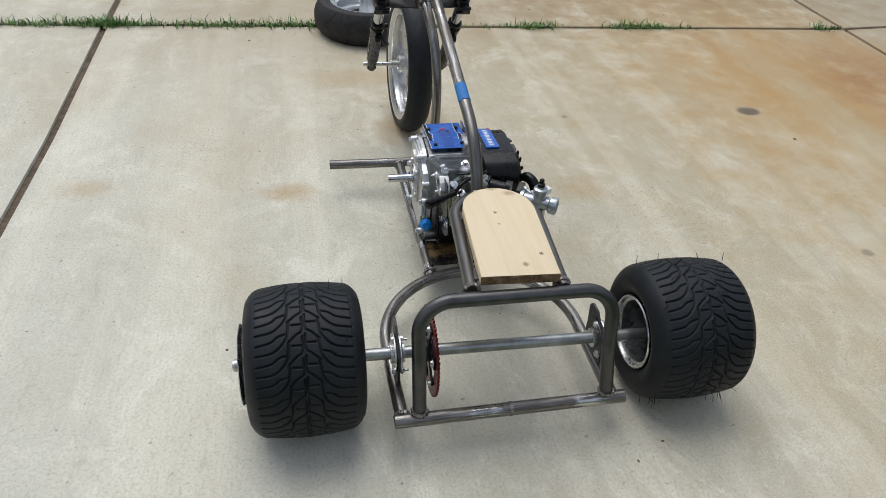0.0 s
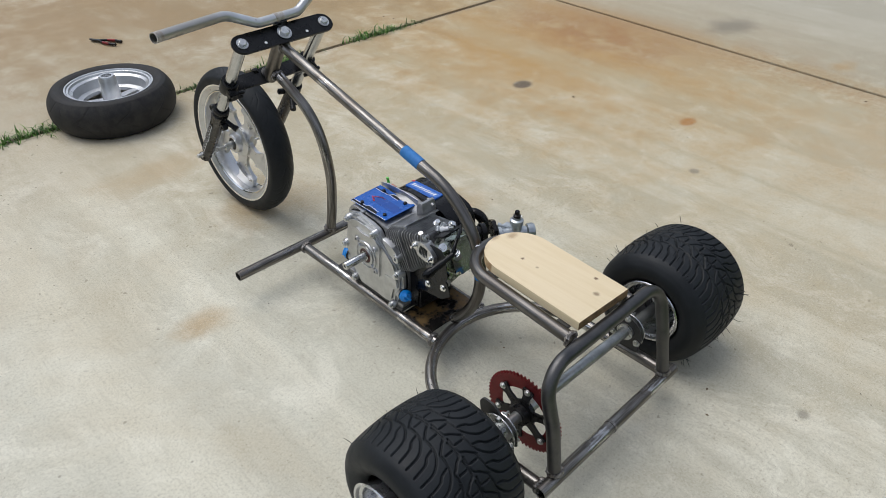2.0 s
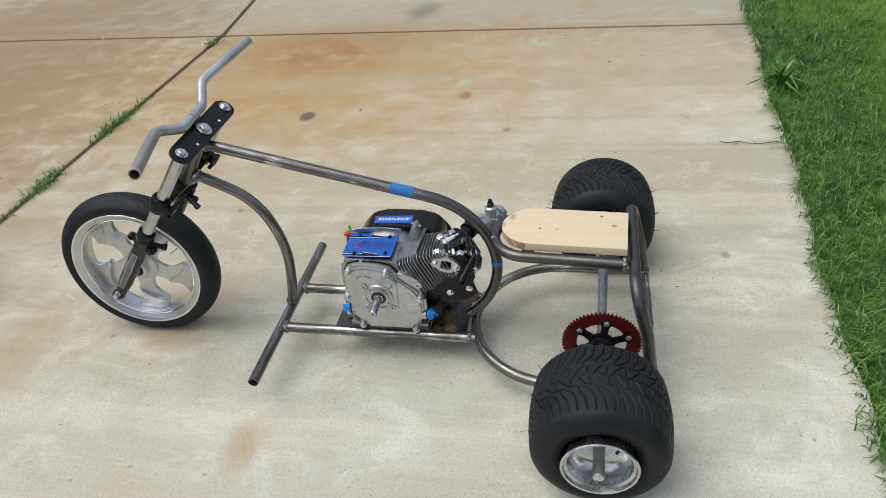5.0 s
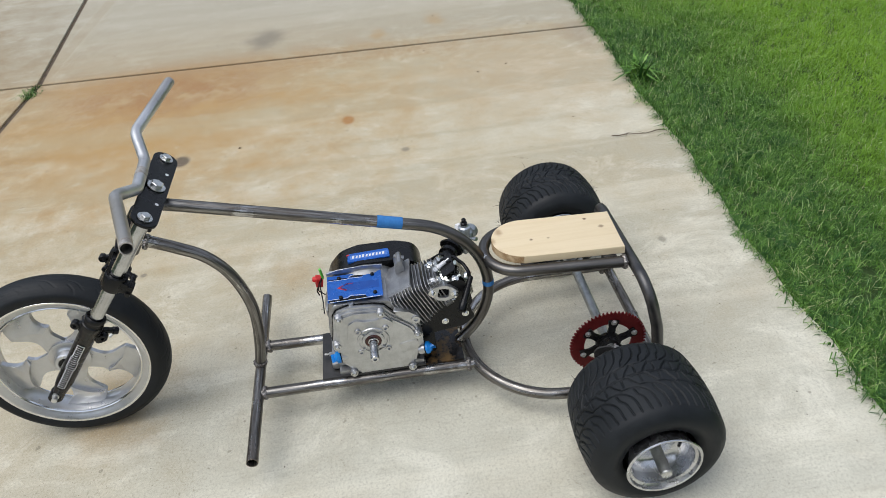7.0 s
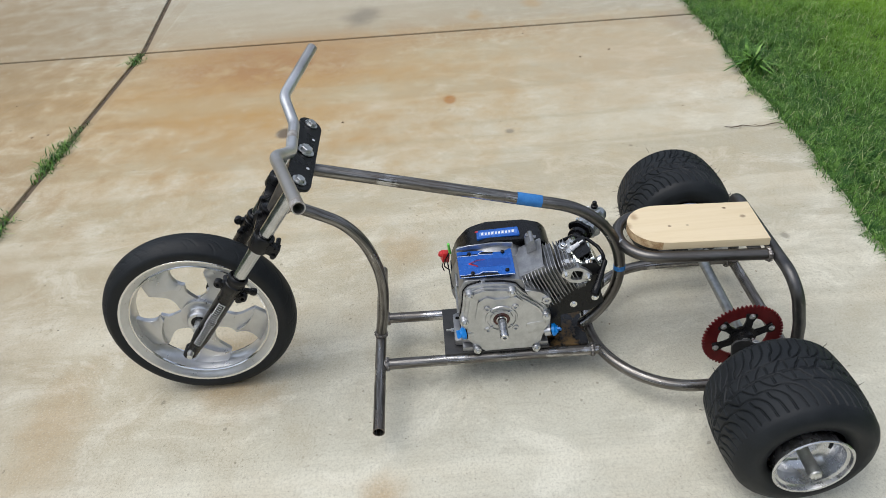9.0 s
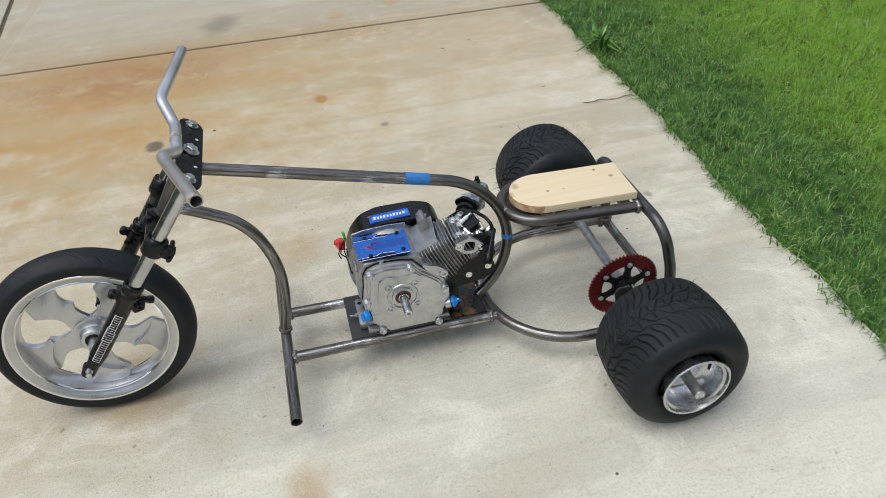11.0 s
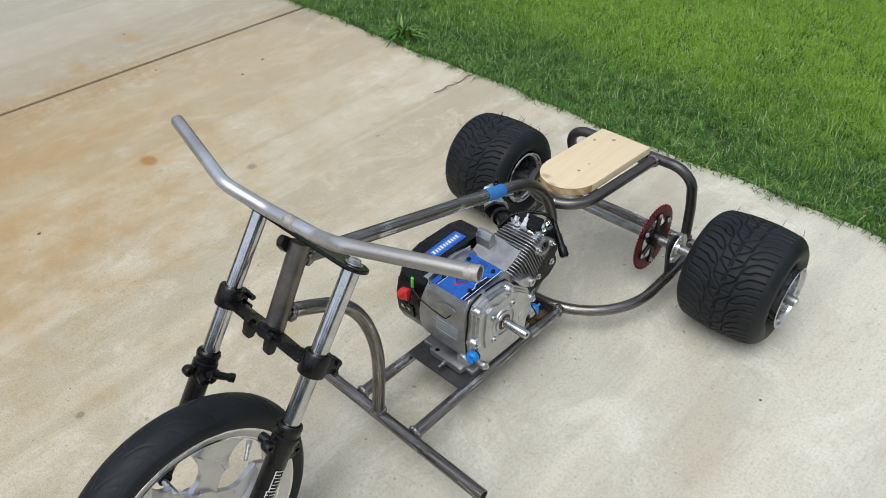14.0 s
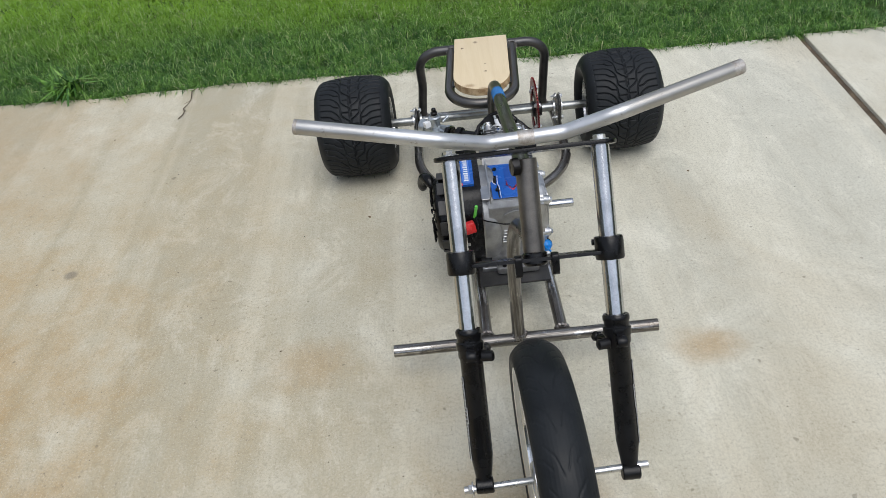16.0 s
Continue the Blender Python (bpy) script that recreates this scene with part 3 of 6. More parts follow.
slab([(joint_x(2.3) + G, joint_y(2.55) + H), (6.4, 2.68 + H), (6.4, 5.7), (joint_x(5.8) + G, 5.8)])


FILLER = surface("brown fibre board and dirt in the joints", (0.060, 0.043, 0.026), (0.150, 0.110, 0.070), 35, (0.85, 0.95), 0.0, 0.6, 200, 0.003)
DARK_FILLER = surface("dark dirt deep in the sawn joint", (0.013, 0.010, 0.007), (0.042, 0.032, 0.022), 35, (0.85, 0.95), 0.0, 0.6, 200, 0.003)
for a, b, low, stuff in (((JX - 0.02, -0.58), (JX + 0.01, 5.8), 0.018, FILLER), ((-4.7, joint_y(-4.7)), (2.47, joint_y(2.47)), 0.016, FILLER), ((2.56, joint_y(2.56)), (6.3, 2.675), 0.018, FILLER),
                         ((joint_x(-0.7), -0.7), (joint_x(5.7), 5.7), 0.030, DARK_FILLER)):
    bm = bmesh.new()
    along = Vector((*b, 0)) - Vector((*a, 0))
    block(bm, (along.length, 0.05, 0.012), Matrix.Translation((Vector((*a, 0)) + along / 2) + Vector((0, 0, -low))) @ Matrix.Rotation(math.atan2(along.y, along.x), 4, "Z"), 0.001, 1)
    part("joint_filler", bm, stuff, driveway, "brown dirt packed in the joint")


def blades(name, roots, length, width, lean, material, seed, label, category, comb=0.0, tall=1.0):
    """Many grass blades in one mesh: each is a bent, tapered strip. comb: the share that the mower has laid one way; tall: a height factor, one or for each blade."""
    rng = np.random.default_rng(seed)
    n = len(roots)
    L = length * rng.uniform(0.55, 1.25, n) * tall
    w = width * rng.uniform(0.6, 1.2, n)
    a = np.where(rng.random(n) < comb, rng.normal(-1.35, 0.55, n), rng.uniform(0, 2 * math.pi, n))
    tilt = lean * rng.uniform(0.3, 1.5, n)
    d = np.stack([np.cos(a), np.sin(a), np.zeros(n)], -1)
    s = np.stack([-np.sin(a), np.cos(a), np.zeros(n)], -1)
    up = np.array([0, 0, 1.0])
    rings = []
    for f, k in ((0.0, 1.0), (0.45, 0.85), (0.8, 0.5), (1.0, 0.0)):
        bend = tilt * (0.35 * f + 0.75 * f * f)
        c = roots + d * (L * f * np.sin(bend))[:, None] + up * (L * f * np.cos(np.minimum(bend, 1.35)))[:, None]
        off = s * (w * k / 2)[:, None]
        rings.append((c - off, c + off) if k else (c,))
    v = np.concatenate([np.stack([r[0], r[1]], 1) for r in rings[:3]] + [rings[3][0][:, None]], 1).reshape(-1, 3)
    base = np.arange(n)[:, None] * 7
    quads = np.concatenate([base + np.array([[0, 1, 3, 2]]), base + np.array([[2, 3, 5, 4]])])
    tris = base + np.array([[4, 5, 6]])
    me = bpy.data.meshes.new(name)
    me.from_pydata(v.tolist(), [], quads.tolist() + tris.tolist())
    me.materials.append(material)
    return tagged(new(name, me), label, category, kind="stuff")


def lawn():
    rng = np.random.default_rng(7)
    n = 560000
    x = rng.uniform(-2.6, 4.6, n)
    y0 = np.array([lawn_edge(v) for v in x])
    y = y0 - 0.004 - 2.6 * rng.random(n) ** 1.4
    clump = np.array([noise.noise((u * 14, v * 14, 0)) + 0.6 * noise.noise((u * 4, v * 4, 5)) for u, v in zip(x, y)])
    ok = clump > rng.uniform(-1.0, 0.25, n)
    roots = np.stack([x, y, np.full(n, -0.024)], -1)[ok]
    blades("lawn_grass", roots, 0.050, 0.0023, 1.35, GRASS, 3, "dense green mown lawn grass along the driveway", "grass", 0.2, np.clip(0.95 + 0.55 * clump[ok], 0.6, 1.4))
    m = 4200
    x = rng.uniform(-2.6, 4.6, m)
    y = np.array([lawn_edge(v) for v in x]) - 0.03 - 2.5 * rng.random(m) ** 1.2
    blades("lawn_straw", np.stack([x, y, np.full(m, 0.010)], -1), 0.048, 0.0019, 1.5, STRAW, 14, "long pale blades lying across the lawn", "grass")
    m = 3400
    x = rng.uniform(-2.6, 4.6, m)
    y = np.array([lawn_edge(v) + 0.030 * max(0.0, noise.noise((v * 6, 3, 0))) for v in x]) + rng.normal(-0.016, 0.014, m)
    blades("lawn_fringe", np.stack([x, y, np.full(m, -0.01)], -1), 0.050, 0.0034, 1.3, GRASS, 4, "ragged grass hanging over the concrete edge", "grass")


lawn()


def edge_weed(x, y):
    """A broad-leaved weed leaning over the concrete."""
    rng = np.random.default_rng(23)
    at = np.stack([x + rng.normal(0, 0.026, 54), y + rng.normal(0, 0.016, 54), np.full(54, -0.005)], -1)
    blades("broadleaf_weed", at, 0.135, 0.014, 1.4, GRASS, 24, "broad-leaved green weed at the lawn's edge", "weeds")


edge_weed(1.667, -0.74)


def joint_weeds():
    rng = np.random.default_rng(11)
    roots = []
    for x0, spread, count in ((-1.2, 0.09, 260), (-1.55, 0.22, 90), (-0.62, 0.20, 150), (-0.28, 0.14, 110), (0.32, 0.10, 60), (0.80, 0.12, 40), (1.45, 0.10, 120),
                              (1.28, 0.08, 50), (1.62, 0.05, 30), (2.48, 0.04, 36), (-0.9, 0.12, 40), (0.55, 0.06, 24)):
        x = rng.normal(x0, spread * 0.6, count)
        roots.append(np.stack([x, joint_y(x) + rng.normal(0, 0.014, count), np.full(count, -0.006)], -1))
    blades("joint_weeds", np.concatenate(roots), 0.036, 0.0052, 1.9, WEED, 5, "low green weeds growing in the concrete joint", "weeds")


joint_weeds()


def weed_tuft():
    rng = np.random.default_rng(17)
    x = np.concatenate([rng.normal(-1.19, 0.10, 420), rng.normal(-1.62, 0.16, 150), rng.normal(-0.72, 0.16, 150), rng.normal(-0.36, 0.12, 140), rng.normal(1.33, 0.075, 150), rng.normal(0.80, 0.06, 150), rng.normal(2.38, 0.03, 50)])
    y = joint_y(x) + rng.normal(0, 0.022, len(x))
    blades("weed_tuft", np.stack([x, y, np.full(len(x), -0.004)], -1), 0.050, 0.0048, 1.5, GRASS, 19, "bushy green weed tufts where the joints cross", "weeds")


weed_tuft()

# an added far ring, out of sight, which only darkens the horizon
bm = bmesh.new()
rim = [(18 * math.cos(2 * math.pi * k / 48), 18 * math.sin(2 * math.pi * k / 48), 5.2 + 1.2 * math.sin(k * 1.7) + 1.3 * math.sin(k * 0.61)) for k in range(48)]
low = [bm.verts.new((x, y, -0.04)) for x, y, z in rim]
high = [bm.verts.new((x, y, z)) for x, y, z in rim]
for k in range(48):
    bm.faces.new((low[k], low[(k + 1) % 48], high[(k + 1) % 48], high[k]))
me = bpy.data.meshes.new("backdrop")
bm.to_mesh(me)
bm.free()
me.materials.append(surface("dark mottled horizon ring", (0.045, 0.06, 0.035), (0.24, 0.23, 0.20), 0.35, (0.8, 0.95), 0.0, 0))
tagged(new("backdrop", me), "unseen ring added to darken the horizon", "backdrop", kind="structure")

# ---- the trike ----
R = 0.0140  # frame tube
trike = empty("drift_trike", label="unfinished home-built drift trike in bare welded steel tube", category="trike")


def flow(points, steps=6):
    """A smooth line through points."""
    p = [Vector(v) for v in points]
    p = [2 * p[0] - p[1], *p, 2 * p[-1] - p[-2]]
    out = []
    for a, b, c, d in zip(p, p[1:], p[2:], p[3:]):
        for k in range(steps):
            t = k / steps
            out.append(0.5 * (2 * b + (c - a) * t + (2 * a - 5 * b + 4 * c - d) * t * t + (3 * b - a - 3 * c + d) * t ** 3))
    return [*out, p[-2]]


def tube(name, path, r=R, hollow=0.0, material=STEEL, label="", n=16, parent=None):
    bm = bmesh.new()
    sweep(bm, path, r, n, hollow)
    return part(name, bm, material, parent or trike, label, 50)


seat_turn = Matrix.Translation((0.001, -0.03, 0)) @ pose(0, 0, 0, 0, 0, -4.6) @ Matrix.Translation((0, 0.03, 0))  # the seat sits a little askew


def frame_tubes():
    head = tube("head_tube", [(0, 1.008, 0.652), (0, 1.098, 0.512)], 0.0182, material=DULL_STEEL)
    # top tube: straight from the head, then one long bend down behind the engine
    cy, cz, r = 0.507, 0.265, 0.215
    bend = [(0, cy + r * math.cos(radians(a)), cz + r * math.sin(radians(a))) for a in np.linspace(105.25, 233, 40)]
    top = tube("top_tube", [(0, 1.02, 0.6255), *bend], label="bare steel top tube bent down behind the engine")
    weld((0, 1.004, 0.6215), (0, 1, 0.27), R, top)
    for a0, a1, lab in ((105.5, 117.5, "torn blue masking tape round the tube"), (176, 179.5, "thin strip of blue masking tape")):
        bm = bmesh.new()
        if a0 < 120:
            path = [(0, 0.545, 0.4985), (0, 0.488, 0.4832)]
        else:
            path = [(0, cy + r * math.cos(radians(a)), cz + r * math.sin(radians(a))) for a in np.linspace(a0, a1, 5)]
        sweep(bm, path, R + 0.0006, 18)
        part("masking_tape", bm, TAPE, top, lab)
    down = tube("down_tube", flow([(0.003, 1.068, 0.535), (0.008, 1.002, 0.497), (0.012, 0.949, 0.460), (0.015, 0.909, 0.404), (0.016, 0.885, 0.331), (0.016, 0.878, 0.26), (0.015, 0.886, 0.18), (0.014, 0.902, 0.095)]))
    weld((0, 1.058, 0.5295), (0, 1, 0.5), R, down)
    weld((0.012, 0.900, 0.105), (0, -0.2, 1), R, down)
    tube("foot_bar", [(-0.298, 0.902, 0.090), (0.298, 0.902, 0.090)], R, 0.05, label="bare steel tube crossbar with open ends for the feet")
    for s in (-1, 1):
        rail = tube("lower_rail", [(s * 0.082, 0.352, 0.078), (s * 0.086, 0.892, 0.090)])
        weld((s * 0.0858, 0.884, 0.090), (0, 1, 0), R, rail)
        weld((s * 0.082, 0.366, 0.0785), (0, 1, 0), R, rail)
    tube("axle_carrier", [(-0.221, -0.093, 0.078), (-0.224, 0.04, 0.073), *[(0.224 * math.cos(a), 0.136 + 0.224 * math.sin(a), 0.079 + 0.007 * math.cos(a)) for a in np.linspace(math.pi, 0, 44)], (0.224, 0.04, 0.086), (0.221, -0.093, 0.086)],
         label="U-shaped bare steel tube that carries the axle")
    bar = tube("rear_bar", [(-0.238, -0.098, 0.082), (0.246, -0.098, 0.086)], R, 0.05)
    bm = bmesh.new()
    sweep(bm, [(-0.004, -0.098, 0.084), (0.002, -0.098, 0.084)], R + 0.0012, 16)
    part("weld_bead", bm, WELD, bar, "butt weld in the middle of the bar")
    hoop = tube("rear_hoop", fillet([(-0.188, -0.094, 0.092), (-0.192, -0.079, 0.215), (-0.194, -0.046, 0.342), (0.194, -0.046, 0.342), (0.192, -0.079, 0.215), (0.206, -0.094, 0.094)], [0.2, 0.106, 0.106, 0.2], 14), material=MILL_SCALE,
                label="arched dark steel tube hoop behind the seat")
    for s in (-1, 1):
        weld((-0.188 if s < 0 else 0.205, -0.0935, 0.102), (0, 0.1, 1), R, hoop)
        weld((s * 0.221, -0.084, 0.079), (0, 1, 0), R, bar)
    ring = tube("seat_rail", [seat_turn @ v for v in fillet([(-0.089, -0.032, 0.345), (-0.089, 0.296, 0.346), (0.089, 0.296, 0.346), (0.089, -0.032, 0.345)], 0.0875, 14)],
                label="bare steel tube looped round the seat board")
    for s in (-1, 1):
        weld((s * 0.089, -0.024, 0.345), (0, 1, 0), R, ring)
    bm = bmesh.new()
    bolt(bm, (-0.006, 0.297, 0.353), (-0.7, -0.1, 0.7), 0.006, 0.006)
    part("bolt", bm, ZINC, ring)
    # brackets under the board
    for y in (0.0, 0.2):
        bm = bmesh.new()
        block(bm, (0.165, 0.03, 0.004), seat_turn @ pose(0, y, 0.3565), 0.001)
        part("seat_strap", bm, DARK_PLATE, ring, "flat steel strap under the board")


def seat():
    bm = bmesh.new()
    outline = [(-0.077, -0.034), (0.077, -0.030), *[(0.077 * math.cos(a), 0.196 + 0.080 * math.sin(a)) for a in np.linspace(0, math.pi, 24)]]
    prism(bm, outline, seat_turn @ pose(0.001, 0, 0.3592, -0.2, 0, 0.6), 0.0205, 0.0018, 2)
    board = part("seat_board", bm, PINE, trike, "raw pine board seat with rounded front and painted screw holes", 30)
    board.data.materials.append(PINE_END)
    board.data.materials.append(PINE_FRONT)
    for p in board.data.polygons:
        if p.normal.y < -0.7:
            p.material_index = 1
        elif p.normal.y > 0.25 and abs(p.normal.z) < 0.5:
            p.material_index = 2


def engine_plate():
    bm = bmesh.new()
    block(bm, (0.17, 0.262, 0.006), pose(0, 0.6065, 0.103), 0.001)
    plate = part("engine_plate", bm, DARK_PLATE, trike, "dark flat steel engine mounting plate")
    bm = bmesh.new()
    block(bm, (0.155, 0.1, 0.005), pose(0, 0.425, 0.094), 0.001)
    part("rusty_plate", bm, RUST_PLATE, trike, "rust-brown oily steel plate behind the engine")
    for x, y in ((-0.07, 0.50), (0.07, 0.50)):
        bm = bmesh.new()
        bolt(bm, (x, y, 0.106), (0, 0, 1))
        part("bolt", bm, ZINC, plate)


# ---- rear axle, bearings, sprocket ----
AZ = 0.149  # height of the axle


def axle_y(x):
    return 0.0215 - 0.018 * x


def axle():
    bm = bmesh.new()
    sweep(bm, [(-0.541, axle_y(-0.541), AZ), (0.528, axle_y(0.528), AZ)], 0.0127, 20)
    a = part("rear_axle", bm, AXLE, trike, "dull grey zinc-plated steel live axle")
    for s in (-1, 1):
        bm = bmesh.new()
        e = 0.527 if s > 0 else -0.540
        turned(bm, (e, axle_y(e), AZ), (s, axle_y(s), AZ), [(0, 0.0118), (0.004, 0.0112), (0.005, 0.0095), (0.003, 0.006), (0.003, 0.0)], 24)
        part("axle_end", bm, ZINC, a, "bright turned end of the axle")
    for s in (-1, 1):
        x, y0 = s * 0.218, axle_y(s * 0.218)
        bm = bmesh.new()
        out = rounded([(-0.036, -0.064), (0.040, -0.064), (0.058, 0.050), (0.050, 0.064), (0.022, 0.064), (-0.034, 0.020)], 0.008)
        prism(bm, out, Matrix(((0, 0, 1, x - 0.0025), (1, 0, 0, y0), (0, 1, 0, AZ - 0.008), (0, 0, 0, 1))), 0.005, 0.0008, 1)
        plate = part("bearing_bracket", bm, DARK_PLATE, trike, "dark steel bearing plate welded to the tube")
        for off in (-0.0085, 0.0025):
            bm = bmesh.new()
            turned(bm, (x + off, y0, AZ), (x + 1, y0, AZ), [(0, 0.014), (0, 0.042), (0.0022, 0.0425), (0.0035, 0.036), (0.006, 0.031), (0.006, 0.014)], 28)
            part("bearing_flange", bm, DARK_PLATE if s > 0 and off < 0 else ZINC, plate, "pressed flange round the axle bearing")
        for k in range(3):
            a0 = radians(90 + 120 * k)
            y, z = y0 + 0.037 * math.cos(a0), AZ + 0.037 * math.sin(a0)
            for d, off in ((1, 0.006), (-1, -0.0085)):
                bm = bmesh.new()
                bolt(bm, (x + off, y, z), (d, 0, 0), 0.006, 0.006)
                if d > 0:
                    sweep(bm, [(x + off, y, z), (x + off + 0.014, y, z)], 0.003, 8)
                part("bearing_bolt", bm, ZINC, plate)
        bm = bmesh.new()
        turned(bm, (x - 0.014, y0, AZ), (x + 1, y0, AZ), [(0, 0.0126), (0, 0.021), (0.028, 0.021), (0.028, 0.0126)], 24)
        part("bearing", bm, ZINC, plate, "axle bearing with locking collar")


def sprocket():
    x0, teeth, ro = -0.151, 60, 0.0965
    ay = axle_y(x0)
    m = Matrix(((0, 0, 1, x0), (1, 0, 0, ay), (0, 1, 0, AZ), (0, 0, 0, 1)))
    bm = bmesh.new()
    n = teeth * 4
    outer = [(ro if k % 4 in (1, 2) else ro - 0.0065) for k in range(n)]
    rings = []
    for z in (0, 0.0045):
        rings.append([bm.verts.new(m @ Vector((r * math.cos(2 * math.pi * k / n), r * math.sin(2 * math.pi * k / n), z))) for k, r in enumerate(outer)])
        rings.append([bm.verts.new(m @ Vector((0.060 * math.cos(2 * math.pi * k / n), 0.060 * math.sin(2 * math.pi * k / n), z))) for k in range(n)])
    a, ai, b, bi = rings
    for k in range(n):
        j = (k + 1) % n
        for q in ((a[k], a[j], b[j], b[k]), (ai[k], ai[j], bi[j], bi[k]), (a[k], a[j], ai[j], ai[k]), (b[k], b[j], bi[j], bi[k])):
            bm.faces.new(q)
    disc = part("sprocket", bm, RED, trike, "dark red toothed chain sprocket on the axle")
    bm = bmesh.new()
    turned(bm, m @ Vector((0, 0, -0.018)), m @ Vector((0, 0, 1)), [(0, 0.0128), (0, 0.023), (0.012, 0.024), (0.014, 0.032), (0.020, 0.032), (0.022, 0.024), (0.03, 0.023), (0.03, 0.0128)], 28)
    part("sprocket_hub", bm, BLACK, disc, "black sprocket hub clamped on the axle")
    for k in range(6):
        bm = bmesh.new()
        arm = rounded([(-0.011, 0.026), (0.011, 0.026), (0.0085, 0.05), (0.015, 0.073), (-0.015, 0.073), (-0.0085, 0.05)], 0.004)
        prism(bm, arm, m @ pose(0, 0, -0.005, 0, 0, 60 * k + 8), 0.005, 0.0007, 1)
        part("sprocket_arm", bm, BLACK, disc)
    for k in range(6):
        a0 = radians(60 * k + 98)
        bm = bmesh.new()
        y, z = ay + 0.068 * math.cos(a0), AZ + 0.068 * math.sin(a0)
        bolt(bm, (x0 - 0.005, y, z), (-1, 0, 0), 0.0052, 0.005)
        part("sprocket_bolt", bm, ZINC, disc)
        bm = bmesh.new()
        bolt(bm, (x0 + 0.0045, y, z), (1, 0, 0), 0.0052, 0.006)
        part("sprocket_bolt", bm, ZINC, disc)


def rear_wheel():
    half = 0.116
    crown = [(x, 0.149 - 0.0075 * (x / 0.088) ** 2) for x in np.linspace(-0.088, 0.088, 21)]
    wall = [(-0.094, 0.076), (-0.103, 0.0805), (-0.111, 0.093), (-0.1150, 0.106), (-0.1120, 0.119), (-0.1045, 0.1300), (-0.0970, 0.1370)]
    prof = wall + crown + [(-x, r) for x, r in wall[::-1]]
    lines = [[(0.0905, 0.0580), (0.063, 0.0550), (0.0468, 0.0468), (0.0330, 0.0306), (0.0288, 0.0126), (0.0275, -0.004)],  # swept groove that turns along the tread
             [(0.0905, 0.0400), (0.061, 0.0345), (0.0486, 0.0256), (0.0350, 0.0216)],  # shorter groove between
             [(0.0290, 0.0380), (0.0130, 0.0240), (0.0026, 0.0160), (0.0026, -0.0110)]]  # slanted cut into the broken middle line
    tyre = tyre_mesh("rear_tyre", prof, 860, [[v.xy for v in flow([(*q, 0) for q in line], 4)] for line in lines] + [[(0.0216, 0.0050), (0.0056, 0.0047)]], 24, 0.0034, 0.0042, RUBBER, 0.0905)
    rim_bm = bmesh.new()
    rim_prof = [(-0.098, 0.066), (-0.104, 0.0765), (-0.107, 0.0790), (-0.109, 0.0772), (-0.108, 0.0735), (-0.100, 0.0712), (-0.070, 0.0660), (-0.062, 0.063), (-0.052, 0.056),
                (-0.046, 0.046), (-0.044, 0.026), (-0.044, 0.0135), (-0.036, 0.0135), (-0.036, 0.028), (-0.038, 0.05), (-0.030, 0.062), (0.07, 0.0665), (0.100, 0.0712),
                (0.108, 0.0735), (0.109, 0.0772), (0.107, 0.0790), (0.104, 0.0765), (0.098, 0.066)]
    turned(rim_bm, (0, 0, 0), (1, 0, 0), [(x, r) for x, r in rim_prof], 48)
    hub_bm = bmesh.new()
    turned(hub_bm, (-0.052, 0, 0), (1, 0, 0), [(0, 0.0128), (0, 0.0165), (0.102, 0.0185), (0.102, 0.0128)], 24)
    for k in range(3):
        a0 = radians(120 * k + 30)
        bolt(hub_bm, (-0.036, 0.037 * math.cos(a0), 0.037 * math.sin(a0)), (1, 0, 0.0), 0.006, 0.008)
    valve_bm = bmesh.new()
    turned(valve_bm, (-0.078, -0.030, 0.057), (-0.100, -0.016, 0.030), [(0, 0.0055), (0.008, 0.0055), (0.012, 0.0035), (0.026, 0.003), (0.026, 0.0)], 10)
    rng = random.Random(5)
    for s in (-1, 1):
        w = empty("rear_wheel", trike, (0.406 if s > 0 else -0.415, axle_y(s * 0.402) + (0.006 if s > 0 else 0), AZ + (0.005 if s > 0 else 0.004)), "wide black kart wheel on a brushed rim")
        w.scale = (1.0, 1.035, 1.035) if s > 0 else (1.0, 1.029, 1.029)
        w.rotation_euler = (0.3 if s < 0 else 1.3, 0, 0 if s < 0 else math.pi)
        t = new("tyre", tyre)
        t.parent = w
        t.rotation_euler = (0, 0, 0 if s < 0 else math.pi)  # both treads roll the same way
        t.location.x, t.scale.x = (0.012, 0.98) if s < 0 else (0.0, 1.0)
        tagged(t, "wide black rain tyre with swept V grooves")
        if s < 0:
            rim = part("rim", rim_bm, RIM_ALLOY, w, "deep brushed aluminium rim")
            rim.location.x = -0.004
            hub = part("hub", hub_bm, ZINC, w)
            valve = part("valve_stem", valve_bm, BLACK_PLASTIC, w)
            shared = [("rim", rim.data, rim["label"]), ("hub", hub.data, ""), ("valve_stem", valve.data, "")]
        else:
            for nm, me, lab in shared:
                o = new(nm, me)
                o.parent = w
                if lab:
                    tagged(o, lab)
        bm = bmesh.new()
        for k in range(84 if s > 0 else 14):
            x, a0 = rng.uniform(-0.1, 0.1), rng.uniform(0, 2 * math.pi)
            x += 0.012 * (s < 0)
            r0 = 0.148 - 0.006 * (x / 0.1) ** 2
            L = rng.uniform(0.010, 0.024)
            bend, side = rng.uniform(-0.5, 0.5), rng.uniform(-0.006, 0.006)
            pts = [(x + side * f * f, (r0 - 0.002 + L * f) * math.cos(a0 + bend * f * f * 0.12), (r0 - 0.002 + L * f) * math.sin(a0 + bend * f * f * 0.12)) for f in (0, 0.4, 0.75, 1.0)]
            sweep(bm, pts, [0.0007, 0.0006, 0.0005, 0.0003], 4)
